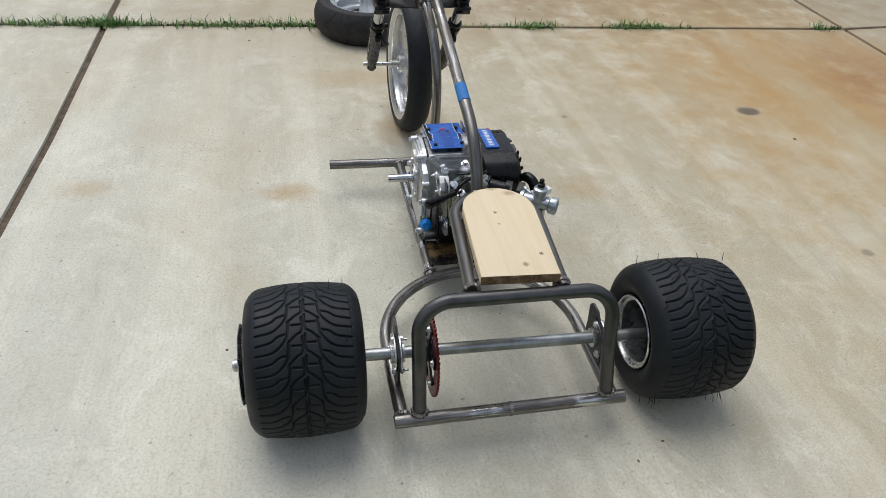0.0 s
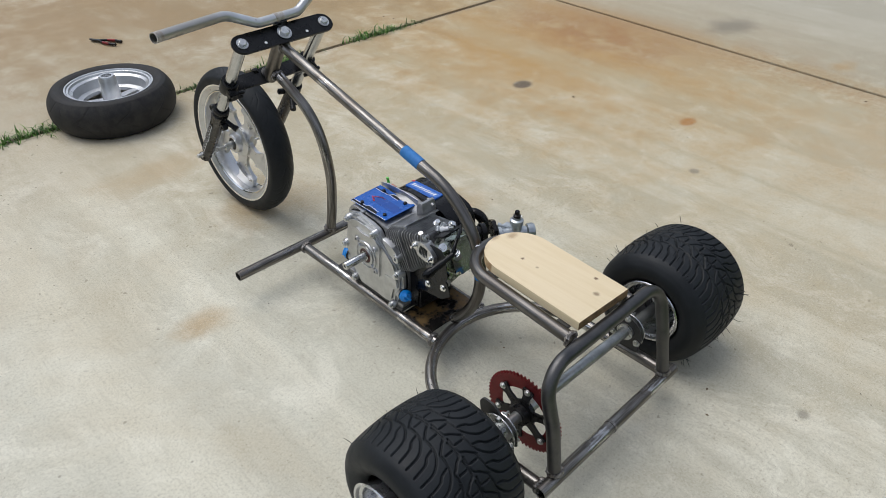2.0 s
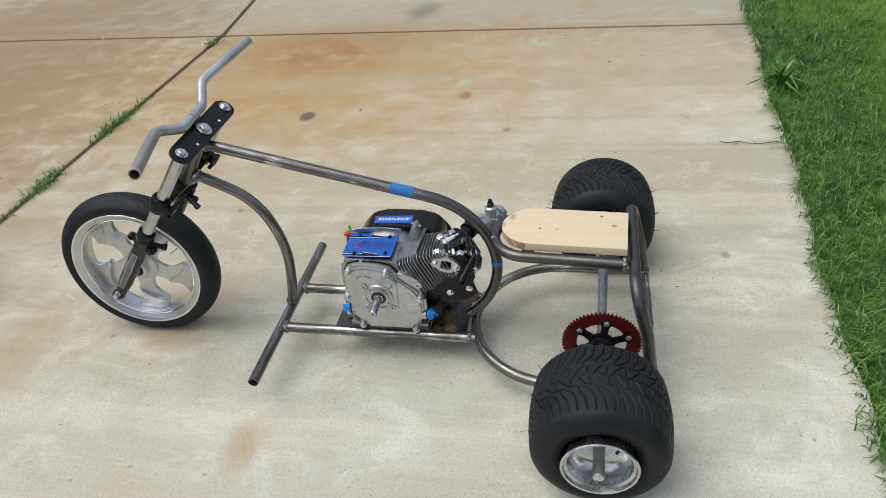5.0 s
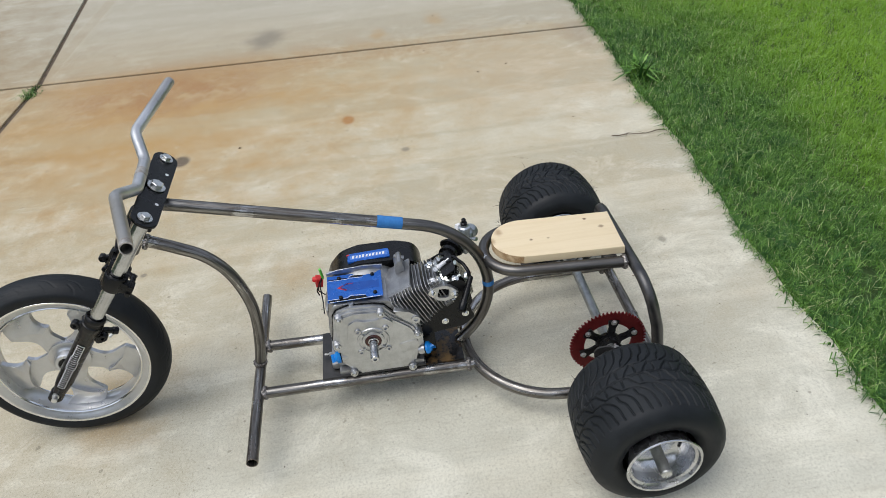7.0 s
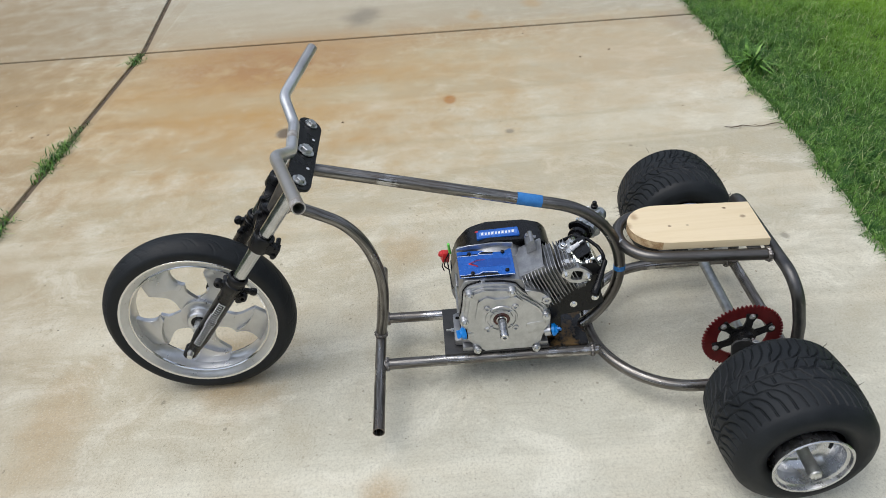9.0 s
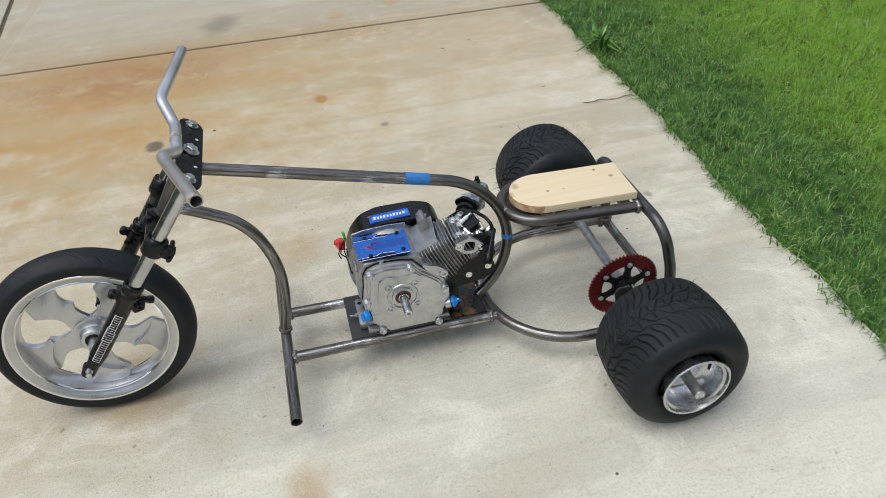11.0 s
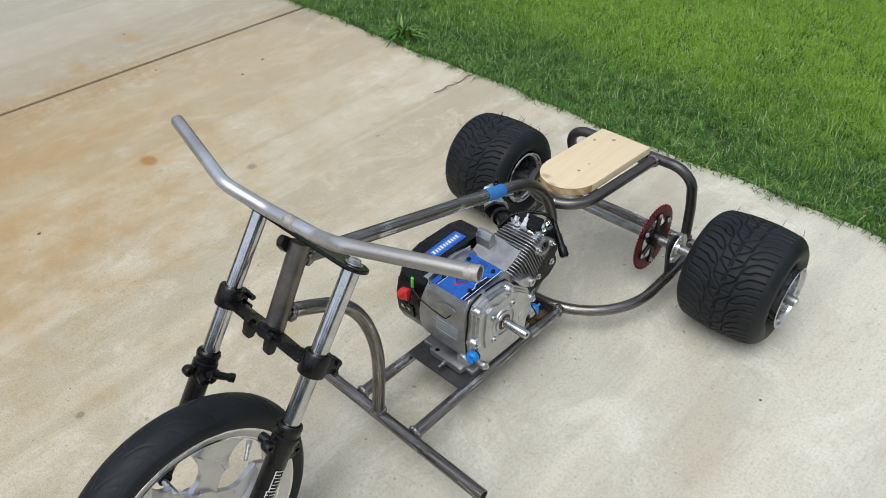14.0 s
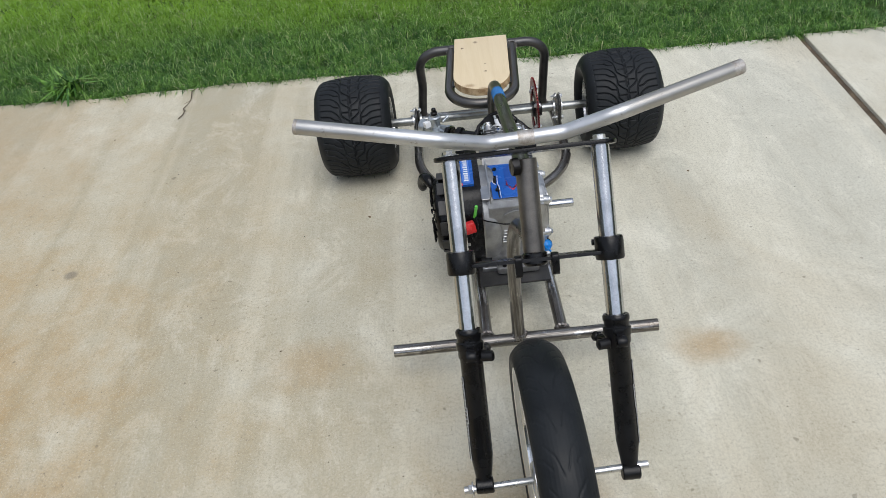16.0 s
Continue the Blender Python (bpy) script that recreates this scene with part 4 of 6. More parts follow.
        tagged(part("moulding_hairs", bm, RUBBER, w, "thin rubber moulding hairs on the tread"), kind="stuff")


# ---- front end ----
FY, FZ = 1.335, 0.227


def steer(z, x=0.0, forward=0.0):
    """A point on the fork's slanted line at height z."""
    return Vector((x, 0.992 + (0.668 - z) * 0.766 + forward, z))


AXIS = (steer(0.2) - steer(0.7)).normalized()  # down the fork
FWD = Vector((0, -AXIS.z, AXIS.y))  # square to the fork, ahead and up


def front_wheel():
    w = empty("front_wheel", trike, (0.006, FY, FZ + 0.003), "tall narrow wheel with a silver five-blade rim")
    w.rotation_euler, w.scale = (0, radians(1.5), radians(2.2)), (1.0, 1.018, 1.018)
    prof = [(-0.030, 0.176), (-0.036, 0.182), (-0.040, 0.191), (-0.0415, 0.202)] + \
           [(x, 0.2290 - 0.0200 * (abs(x) / 0.040) ** 2.3) for x in np.linspace(-0.040, 0.040, 15)] + \
           [(0.0415, 0.202), (0.040, 0.191), (0.036, 0.182), (0.030, 0.176)]
    lines = [[(0.004, 0.0), (0.012, 0.026), (0.026, 0.044)], [(0.018, 0.010), (0.028, 0.022), (0.036, 0.026)]]
    t = new("tyre", tyre_mesh("front_tyre", prof, 560, lines, 24, 0.0017, 0.0014, RUBBER, 0.038))
    t.parent = w
    tagged(t, "narrow black road tyre with slanted grooves")
    bm = bmesh.new()
    turned(bm, (0, 0, 0), (1, 0, 0), [(-0.030, 0.176), (-0.034, 0.184), (-0.0365, 0.1875), (-0.038, 0.1855), (-0.037, 0.180), (-0.031, 0.173), (-0.027, 0.163), (-0.012, 0.157),
                                      (0.012, 0.157), (0.027, 0.163), (0.031, 0.173), (0.037, 0.180), (0.038, 0.1855), (0.0365, 0.1875), (0.034, 0.184), (0.030, 0.176), (0.0, 0.164)], 96)
    rim = part("rim", bm, SILVER, w, "silver rim with a bright machined lip")
    for s in (-1, 1):
        bm = bmesh.new()
        turned(bm, (0, 0, 0), (s, 0, 0), [(0.0345, 0.1845), (0.0368, 0.1880), (0.0386, 0.1866), (0.0384, 0.1838), (0.0360, 0.1795), (0.0345, 0.1790)], 96)
        part("rim_lip", bm, POLISHED, rim, "bright machined rim lip")
        bm = bmesh.new()
        turned(bm, (0, 0, 0), (s, 0, 0), [(0.0255, 0.1655), (0.0290, 0.1660), (0.0300, 0.1640), (0.0285, 0.1618), (0.0245, 0.1615)], 96)
        part("rim_step", bm, POLISHED, rim, "bright inner step of the rim")
    # five hooked blades, each with a raised axe-shaped face
    def polar(r, a):
        return Vector((r * math.cos(radians(a)), r * math.sin(radians(a)), 0))

    def curve(*knots):
        return [v.xy for v in flow([polar(r, a) for r, a in knots], 4)]
    lead = curve((0.046, 97), (0.058, 85), (0.072, 78), (0.085, 77), (0.097, 80.5))
    crest = curve((0.097, 79.5), (0.105, 73.5), (0.124, 71), (0.142, 73), (0.1605, 77))
    back = curve((0.1605, 44), (0.150, 40.5), (0.140, 37.5), (0.130, 34))
    hook = curve((0.130, 34), (0.112, 37.5), (0.095, 42), (0.080, 43.5), (0.066, 40), (0.052, 28), (0.044, 20))
    blade = [*lead, *crest[1:], *[polar(0.1605, a).xy for a in (68, 60, 52)], *back, *hook[1:], polar(0.026, 30).xy, polar(0.026, 90).xy]
    ridge = curve((0.130, 34.5), (0.119, 46), (0.107, 56), (0.097, 66), (0.088, 75))
    raised = [*crest, *[polar(0.1605, a).xy for a in (68, 60, 52)], *back, *ridge[1:-1]]
    for k in range(5):
        bm = bmesh.new()
        stand = Matrix(((0, 0, 1, 0), (1, 0, 0, 0), (0, 1, 0, 0), (0, 0, 0, 1))) @ pose(0, 0, 0, 0, 0, 72 * k)
        prism(bm, blade, stand @ pose(0, 0, -0.0055), 0.011, 0.0016, 2)
        for side in (0.0, 180.0):
            mid = sum((Vector(q) for q in raised), Vector((0, 0))) / len(raised)
            loops = []
            low = len(raised) - len(ridge) + 2
            for lift, f in ((0.0, 1.0), (0.8, 0.975), (1.0, 0.94)):
                ring = [mid + (Vector(q) - mid) * f for q in raised]
                loops.append([bm.verts.new(stand @ pose(0, 0, 0, side) @ Vector((q.x, q.y if side == 0 else -q.y, 0.003 + lift * (0.004 if n < low else 0.0125)))) for n, q in enumerate(ring)])
            for a, b in zip(loops, loops[1:]):
                for i in range(len(a)):
                    bm.faces.new((a[i], a[(i + 1) % len(a)], b[(i + 1) % len(a)], b[i]))
            bm.faces.new(loops[-1])
        part("spoke_blade", bm, SILVER, rim)
    bm = bmesh.new()
    turned(bm, (-0.036, 0, 0), (1, 0, 0), [(0.004, 0.019), (0, 0.020), (0, 0.027), (0.003, 0.030), (0.018, 0.031), (0.021, 0.034), (0.024, 0.048), (0.048, 0.048), (0.051, 0.034), (0.054, 0.031), (0.069, 0.030), (0.072, 0.027), (0.072, 0.020), (0.068, 0.019)], 36)
    hub = part("hub", bm, SILVER, w, "silver cast wheel hub")
    for s in (-1, 1):
        bm = bmesh.new()
        turned(bm, (s * 0.030, 0, 0), (s, 0, 0), [(0, 0.010), (0, 0.0195), (0.004, 0.0192), (0.004, 0.014), (0.003, 0.010)], 28)
        part("bearing", bm, BLACK_PLASTIC, hub, "black sealed wheel bearing")
    bm = bmesh.new()
    a0 = radians(156)
    turned(bm, (0, 0.15 * math.cos(a0), 0.15 * math.sin(a0)), (-0.022, 0.118 * math.cos(a0), 0.118 * math.sin(a0)), [(0, 0.006), (0.012, 0.0055), (0.016, 0.004), (0.036, 0.0038), (0.036, 0)], 12)
    part("valve_stem", bm, ZINC, w)
    bm = bmesh.new()
    sweep(bm, [(-0.158, 0, 0), (0.152, 0, 0)], 0.0062, 14)
    turned(bm, (-0.064, 0, 0), (1, 0, 0), [(0, 0.006), (0, 0.011), (0.03, 0.011), (0.03, 0.006)], 20)
    bolt(bm, (0.137, 0, 0), (1, 0, 0), 0.0085, 0.008)
    turned(bm, (-0.139, 0, 0), (-1, 0, 0), [(0, 0.006), (0, 0.0078), (0.006, 0.0078), (0.007, 0.006)], 16)
    part("axle", bm, ZINC, w, "long zinc front axle bolt with nuts")


def fork():
    for s in (-1, 1):
        x = s * 0.1225
        bm = bmesh.new()
        sweep(bm, [steer(0.659, x), steer(0.41, x)], 0.0150, 24)
        leg = part("fork_tube", bm, CHROME, trike, "bright chromed upper fork tube")
        bm = bmesh.new()
        p, q = steer(0.436, x), steer(FZ, x)
        L = (q - p).length
        turned(bm, p, q, [(0, 0.0165), (0, 0.0205), (0.003, 0.0222), (0.009, 0.0222), (0.011, 0.0208), (0.020, 0.0208), (0.022, 0.0232), (0.033, 0.0232), (0.036, 0.0212), (0.046, 0.0212), (0.050, 0.0190),
                          (L - 0.05, 0.0190), (L - 0.03, 0.0165), (L - 0.012, 0.0140), (L + 0.012, 0.0138), (L + 0.016, 0.010)], 26)
        low = part("fork_slider", bm, BLACK, leg, "black lower fork slider with a white printed strip")
        bm = bmesh.new()
        c = steer(0.400, x)
        turned(bm, c + FWD * -0.018 - Vector((s * 0.010, 0, 0)), c + FWD * -0.06 - Vector((s * 0.03, 0, 0)), [(0, 0.008), (0.028, 0.007), (0.03, 0.009), (0.04, 0.009), (0.04, 0.0)], 12)
        turned(bm, c + FWD * 0.012 - Vector((s * 0.018, 0, 0)), c + FWD * 0.02 - Vector((s * 0.05, 0, 0)), [(0, 0.009), (0.018, 0.009), (0.020, 0.006), (0.020, 0.0)], 12)
        part("caliper_lug", bm, BLACK, leg)
        for f, dz in ((1, 0.004), (-1, -0.004)):
            bm = bmesh.new()
            cc = steer(0.400 + dz, x) + FWD * (0.031 * f)
            turned(bm, cc - Vector((0.008, 0, 0)), cc + Vector((1, 0, 0)), [(0, 0.0042), (0, 0.0085), (0.002, 0.0098), (0.014, 0.0098), (0.016, 0.0085), (0.016, 0.0042)], 18)
            prism(bm, rounded([(-0.007, -0.020), (0.007, -0.020), (0.009, 0.012), (-0.009, 0.012)], 0.003), axis_pose(steer(0.400 + dz, x) + FWD * (0.018 * f) - Vector((0.006, 0, 0)), (1, 0, 0)), 0.012, 0.002, 2)
            part("caliper_lug", bm, BLACK, leg)
        # axle boss
        bm = bmesh.new()
        turned(bm, (x - 0.015, FY, FZ), (1, FY, FZ), [(0, 0.0), (0, 0.0120), (0.002, 0.0138), (0.028, 0.0138), (0.030, 0.0120), (0.030, 0.0)], 20)
        part("axle_boss", bm, BLACK, leg)
        # printed strip: outlined bars in place of the maker's name
        side = Vector((s, 0, 0)) + FWD * 0.12
        side.normalize()
        along = (q - p).normalized()
        across = along.cross(side).normalized()
        base = p + along * 0.076
        rng = random.Random(2)

        def strip(a0, a1, w0, w1, lift):
            cols = []
            for aa in (a0, a1):
                for k in range(5):
                    ang = (w0 + (w1 - w0) * k / 4) / 0.0196
                    cols.append(bm.verts.new(base + along * aa + (side * math.cos(ang) + across * math.sin(ang)) * (0.0195 + lift)))
            for k in range(4):
                bm.faces.new((cols[k], cols[k + 1], cols[6 + k], cols[5 + k]))
        cell = 0.0128
        for k in range(11):  # outlined letter-shaped bars
            a, tall, dip = 0.004 + cell * k, rng.choice((0.0, 0.0, 0.0026)), rng.choice((0.0, 0.0, 0.0, 0.0026))
            bm = bmesh.new()
            strip(a - 0.0012, a + cell + 0.0002, -0.0082 - dip, 0.0082 + tall, 0.0005)
            part("decal", bm, WHITE, leg, "white outline of the printed strip")
            bm = bmesh.new()
            for b in (a + 0.0002, a + 0.0066):
                strip(b, b + 0.0045, -0.0066 - dip, 0.0066 + tall, 0.0009)
            e = rng.choice((-0.0056, 0.0056))
            strip(a + 0.0040, a + 0.0068, e * 0.85 - 0.0012, e * 0.85 + 0.0012, 0.0009)
            part("decal_bar", bm, BLACK, leg)
        # clamps
        bm = bmesh.new()
        c = steer(0.524, x)
        turned(bm, c - AXIS * 0.019, c + AXIS, [(0, 0.0162), (0, 0.0225), (0.003, 0.0238), (0.035, 0.0238), (0.038, 0.0225), (0.038, 0.0162)], 26)
        block(bm, (0.020, 0.03, 0.026), axis_pose(c - FWD * 0.026 + Vector((s * 0.008, 0, 0)), AXIS), 0.003)
        turned(bm, c - FWD * 0.034 - AXIS * 0.008 + Vector((s * 0.022, 0, 0)), c - FWD * 0.034 - AXIS * 0.008 + Vector((-1, 0, 0)) * s, [(0, 0), (0, 0.0055), (0.044, 0.0055), (0.044, 0)], 10)
        turned(bm, c - FWD * 0.034 + AXIS * 0.010 + Vector((s * 0.022, 0, 0)), c - FWD * 0.034 + AXIS * 0.010 + Vector((-1, 0, 0)) * s, [(0, 0), (0, 0.0055), (0.044, 0.0055), (0.044, 0)], 10)
        part("clamp_ring", bm, BLACK, leg, "black clamp ring bolted round the fork tube")
        # top cap bolt
        bm = bmesh.new()
        bolt(bm, steer(0.6645, x), -AXIS, 0.0105, 0.008)
        part("cap_bolt", bm, ZINC, leg)
    # upper plate
    m = Matrix(((1, 0, 0, 0), (0, FWD.y, -AXIS.y, 0), (0, FWD.z, -AXIS.z, 0), (0, 0, 0, 1)))
    m = Matrix.Translation(steer(0.6575)) @ m
    bm = bmesh.new()
    prism(bm, [*arc(0.1225, 0, 0.027, -90, 90, 12), *arc(-0.1225, 0, 0.027, 90, 270, 12)], m, 0.007, 0.0012, 1)
    up = part("upper_fork_plate", bm, BLACK, trike, "black flat steel upper fork plate")
    bm = bmesh.new()
    bolt(bm, steer(0.6645), -AXIS, 0.0135, 0.010)
    part("stem_nut", bm, ZINC, up, "large zinc hexagon nut on the steering stem")
    # white discs painted on in place of two small bright holes
    for x in (-0.062, 0.062):
        bm = bmesh.new()
        turned(bm, m @ Vector((x, -0.013, 0.006)), m @ Vector((x, -0.013, 1)), [(0, 0.004), (0.0015, 0.004), (0.0015, 0)], 10)
        part("bright_hole_disc", bm, WHITE, up)
    # lower yoke
    bm = bmesh.new()
    m2 = Matrix.Translation(steer(0.525)) @ Matrix(((1, 0, 0, 0), (0, FWD.y, -AXIS.y, 0), (0, FWD.z, -AXIS.z, 0), (0, 0, 0, 1)))
    prism(bm, rounded([(-0.108, -0.020), (-0.045, -0.021), (0.0, -0.024), (0.045, -0.021), (0.108, -0.020), (0.108, 0.020), (0.045, 0.021), (0.0, 0.024), (-0.045, 0.021), (-0.108, 0.020)], 0.006), m2 @ pose(0, 0, -0.010), 0.006, 0.0015, 2)
    turned(bm, m2 @ Vector((0, 0, -0.018)), m2 @ Vector((0, 0, 1)), [(0, 0.0), (0, 0.017), (0.004, 0.0205), (0.020, 0.0205), (0.022, 0.018), (0.022, 0.0)], 24)
    yoke = part("lower_fork_yoke", bm, BLACK, trike, "black pressed steel lower fork yoke")
    for x in (-0.030, 0.030):
        bm = bmesh.new()
        prism(bm, rounded([(-0.008, -0.012), (0.008, -0.012), (0.010, 0.020), (0.0, 0.028), (-0.010, 0.020)], 0.006), axis_pose(m2 @ Vector((x - 0.006, 0.018, -0.010)), (1, 0, 0), 200), 0.012, 0.003, 2)
        part("steering_stop", bm, BLACK, yoke)
    bm = bmesh.new()
    p = steer(0.640, 0.014) + FWD * 0.012
    prism(bm, rounded([(-0.010, -0.020), (0.010, -0.020), (0.013, 0.004), (0.0, 0.018), (-0.013, 0.004)], 0.007), axis_pose(p, (1, 0.2, 0), 150), 0.012, 0.003, 2)
    part("steering_stop", bm, BLACK, up, "black rounded stop under the upper plate")


def handlebar():
    pts = fillet([(-0.352, 0.955, 0.745), (-0.138, 1.028, 0.730), (-0.062, 1.012, 0.697), (0.062, 1.020, 0.697), (0.138, 1.046, 0.730), (0.357, 1.000, 0.754)], [0.06, 0.05, 0.05, 0.06], 8)
    bar = tube("handlebar", pts, 0.0122, 0.06, GALV, "dull galvanised steel handlebar with open ends, no grips", 18)
    for a, b in ((0, 1), (-1, -2)):
        p, q = Vector(pts[a]), Vector(pts[b])
        bm = bmesh.new()
        d = (q - p).normalized()
        turned(bm, p - d * 0.0002, q, [(0, 0.0102), (0, 0.01232), (0.020 if a == 0 else 0.006, 0.01228)], 18)
        bmesh.ops.delete(bm, geom=[f for f in bm.faces if len(f.verts) > 4], context="FACES_ONLY")
        part("bar_end", bm, RUSTY_END, bar, "brownish worn bar end")
    bm = bmesh.new()
    sweep(bm, [(-0.013, 1.0155, 0.697), (0.013, 1.0165, 0.697)], 0.0126, 18)
    part("bar_sleeve", bm, RUSTY_END, bar, "brown scorched weld patch at the middle")
    bm = bmesh.new()
    block(bm, (0.034, 0.010, 0.018), pose(0, 1.010, 0.684, 35), 0.002)
    part("bar_mount", bm, BLACK, bar)

# ---- engine ----
CY, CZ = 0.595, 0.220  # crankshaft
TILT = radians(25)
CYL = Vector((0, -math.cos(TILT), math.sin(TILT)))  # along the cylinder, to the rear and up
CUP = Vector((0, math.sin(TILT), math.cos(TILT)))


def yz(x):
    """The pose that lays an outline (y, z) in the plane at x, raised towards the near side."""
    return Matrix(((0, 0, -1, x), (1, 0, 0, 0), (0, 1, 0, 0), (0, 0, 0, 1)))


def cyl_pose(d, x=0.0, up=0.0):
    """A pose on the cylinder's axis at distance d from the crankshaft: x across, y up, z along."""
    p = Vector((x, CY, CZ)) + CYL * d + CUP * up
    return Matrix(((-1, 0, 0, p.x), (0, CUP.y, CYL.y, p.y), (0, CUP.z, CYL.z, p.z), (0, 0, 0, 1)))


def engine():
    e = empty("engine", trike, (0, 0, 0), "small silver and blue four-stroke engine with black fan cover")

    def add(name, bm, mat, label="", angle=40):
        return part(name, bm, mat, e, label, angle)

    # crankcase: a flat-fronted casting with a round bell towards the fan
    bm = bmesh.new()
    shell = rounded([(0.502, 0.110), (0.660, 0.110), (0.686, 0.146), (0.695, 0.190), (0.696, 0.262), (0.690, 0.300), (0.676, 0.322), (0.548, 0.314), (0.520, 0.302), (0.476, 0.238), (0.476, 0.150)], 0.014)
    prism(bm, shell, yz(0.050), 0.116, 0.004, 3)
    prism(bm, rounded([(0.478, 0.106), (0.692, 0.106), (0.692, 0.119), (0.478, 0.119)], 0.004), yz(0.075), 0.155, 0.002)
    turned(bm, (0.018, CY, CZ), (1, CY, CZ), [(0, 0.0), (0, 0.085), (0.006, 0.104), (0.014, 0.111), (0.024, 0.114), (0.044, 0.1145), (0.047, 0.112), (0.047, 0.0)], 56)
    prism(bm, rounded([(-0.062, 0.0), (0.040, 0.0), (0.040, 0.026), (-0.062, 0.026)], 0.006), pose(0, 0.684, 0.112), 0.016, 0.003, 2)
    turned(bm, (-0.052, 0.640, 0.138), (-0.052, 1.640, 0.138), [(0, 0), (0, 0.020), (0.050, 0.019), (0.054, 0.016), (0.054, 0)], 20)
    add("crankcase", bm, DARKENED_ALLOY, "cast grey aluminium crankcase")
    # black disc laid on the foot as a bolt hole's shade
    bm = bmesh.new()
    turned(bm, (0.022, 0.699, 0.1275), (0.022, 0.699, 1), [(0, 0), (0, 0.0055), (0.0008, 0.0055), (0.0008, 0)], 16)
    add("mount_hole_disc", bm, HOLE_BLACK, "black disc for the shade of a foot bolt hole")
    bm = bmesh.new()
    bolt(bm, (-0.012, 0.708, 0.118), (0, 1, 0.1), 0.0055, 0.010)
    sweep(bm, [(-0.012, 0.712, 0.118), (-0.012, 0.730, 0.120)], 0.0028, 8)
    add("foot_stud", bm, ZINC)
    for k in range(5):
        bm = bmesh.new()
        block(bm, (0.066, 0.006, 0.0026), pose(-0.010 - 0.0012 * k, 0.6965, 0.205 + 0.0082 * k), 0.0008, 1)
        add("casting_rib", bm, ALLOY)
    bm = bmesh.new()
    prism(bm, [(0.030 * math.cos(a), 0.010 * math.sin(a)) for a in np.linspace(0, 2 * math.pi, 28, endpoint=False)], Matrix(((1, 0, 0, -0.012), (0, 0, 1, 0.6925), (0, 1, 0, 0.283), (0, 0, 0, 1))) @ pose(0, 0, 0, 0, 0, -8), 0.0045, 0.0015, 2)
    add("case_pad", bm, DARKENED_ALLOY)
    bm = bmesh.new()
    edge = [(0.516, 0.092), (0.640, 0.098), (0.664, 0.126), (0.692, 0.164), (0.693, 0.217), (0.686, 0.254), (0.682, 0.292), (0.671, 0.309), (0.640, 0.318), (0.582, 0.313), (0.557, 0.305), (0.541, 0.284),
            (0.505, 0.254), (0.488, 0.238), (0.474, 0.204), (0.474, 0.170), (0.490, 0.148), (0.500, 0.108)]

    def grown(f, dz=0.0):
        return rounded([((y - 0.585) * f + 0.585, (z - 0.208) * f + 0.208 + dz) for y, z in edge], 0.009)
    prism(bm, grown(1.02), yz(-0.0655), 0.004, 0)
    add("gasket", bm, BLACK_PLASTIC, "dark gasket line behind the cover")
    # side cover with stepped rim, dome, plateau, bosses and webs
    bm = bmesh.new()
    prism(bm, grown(1.0), yz(-0.0692), 0.009, 0.0024, 3)
    prism(bm, grown(0.93), yz(-0.0774), 0.0065, 0.0040, 4)
    prism(bm, grown(0.86, 0.002), yz(-0.0832), 0.0055, 0.0040, 4)
    plateau = [(0.649, 0.276), (0.628, 0.288), (0.610, 0.280), (0.584, 0.280), (0.562, 0.286), (0.541, 0.266), (0.546, 0.232), (0.548, 0.176), (0.572, 0.158), (0.632, 0.158), (0.656, 0.176), (0.658, 0.224)]
    prism(bm, rounded(plateau, 0.014, 6), yz(-0.0882), 0.0052, 0.0030, 3)
    prism(bm, rounded([(0.486, 0.168), (0.530, 0.158), (0.536, 0.192), (0.488, 0.198)], 0.008), yz(-0.0845), 0.0055, 0.0025, 2)
    turned(bm, (-0.093, CY, CZ), (-1, CY, CZ), [(0, 0.0), (0, 0.040), (0.0035, 0.0385), (0.0035, 0.0350), (-0.001, 0.0335), (-0.001, 0.0285), (0.0042, 0.0270), (0.0045, 0.0205), (0.0005, 0.0195), (0.0005, 0.0)], 44)
    for k in range(4):
        a = radians(45 + 90 * k)
        c, sn = math.cos(a), math.sin(a)
        turned(bm, (-0.093, CY + 0.0475 * c, CZ + 0.0475 * sn), (-1, CY + 0.0475 * c, CZ + 0.0475 * sn), [(0, 0), (0, 0.0085), (0.0045, 0.0078), (0.0045, 0.0036), (-0.002, 0.0034), (-0.002, 0)], 18)
        block(bm, (0.007, 0.016, 0.0032), Matrix.Translation((-0.0945, CY + 0.031 * c, CZ + 0.031 * sn)) @ pose(0, 0, 0, math.degrees(a)), 0.0008, 1)
    spots = ((0.656, 0.116), (0.509, 0.107), (0.486, 0.212), (0.668, 0.294), (0.568, 0.294), (0.684, 0.211))
    for y, z in spots:
        turned(bm, (-0.069, y, z), (-1, y, z), [(0, 0), (0, 0.0118), (0.020, 0.0105), (0.022, 0.0095), (0.022, 0)], 20)
    add("side_cover", bm, ALLOY, "cast aluminium crankcase side cover")
    # lug between cover and cylinder
    bm = bmesh.new()
    prism(bm, rounded([(0.545, 0.300), (0.500, 0.287), (0.478, 0.268), (0.484, 0.250), (0.512, 0.262)], 0.006), yz(-0.066), 0.022, 0.003, 2)
    turned(bm, (-0.066, 0.486, 0.262), (-1, 0.486, 0.262), [(0, 0), (0, 0.0115), (0.026, 0.0105), (0.026, 0.0045), (0.016, 0.0042), (0.016, 0)], 18)
    add("cover_lug", bm, ALLOY)
    for y, z in spots:
        bm = bmesh.new()
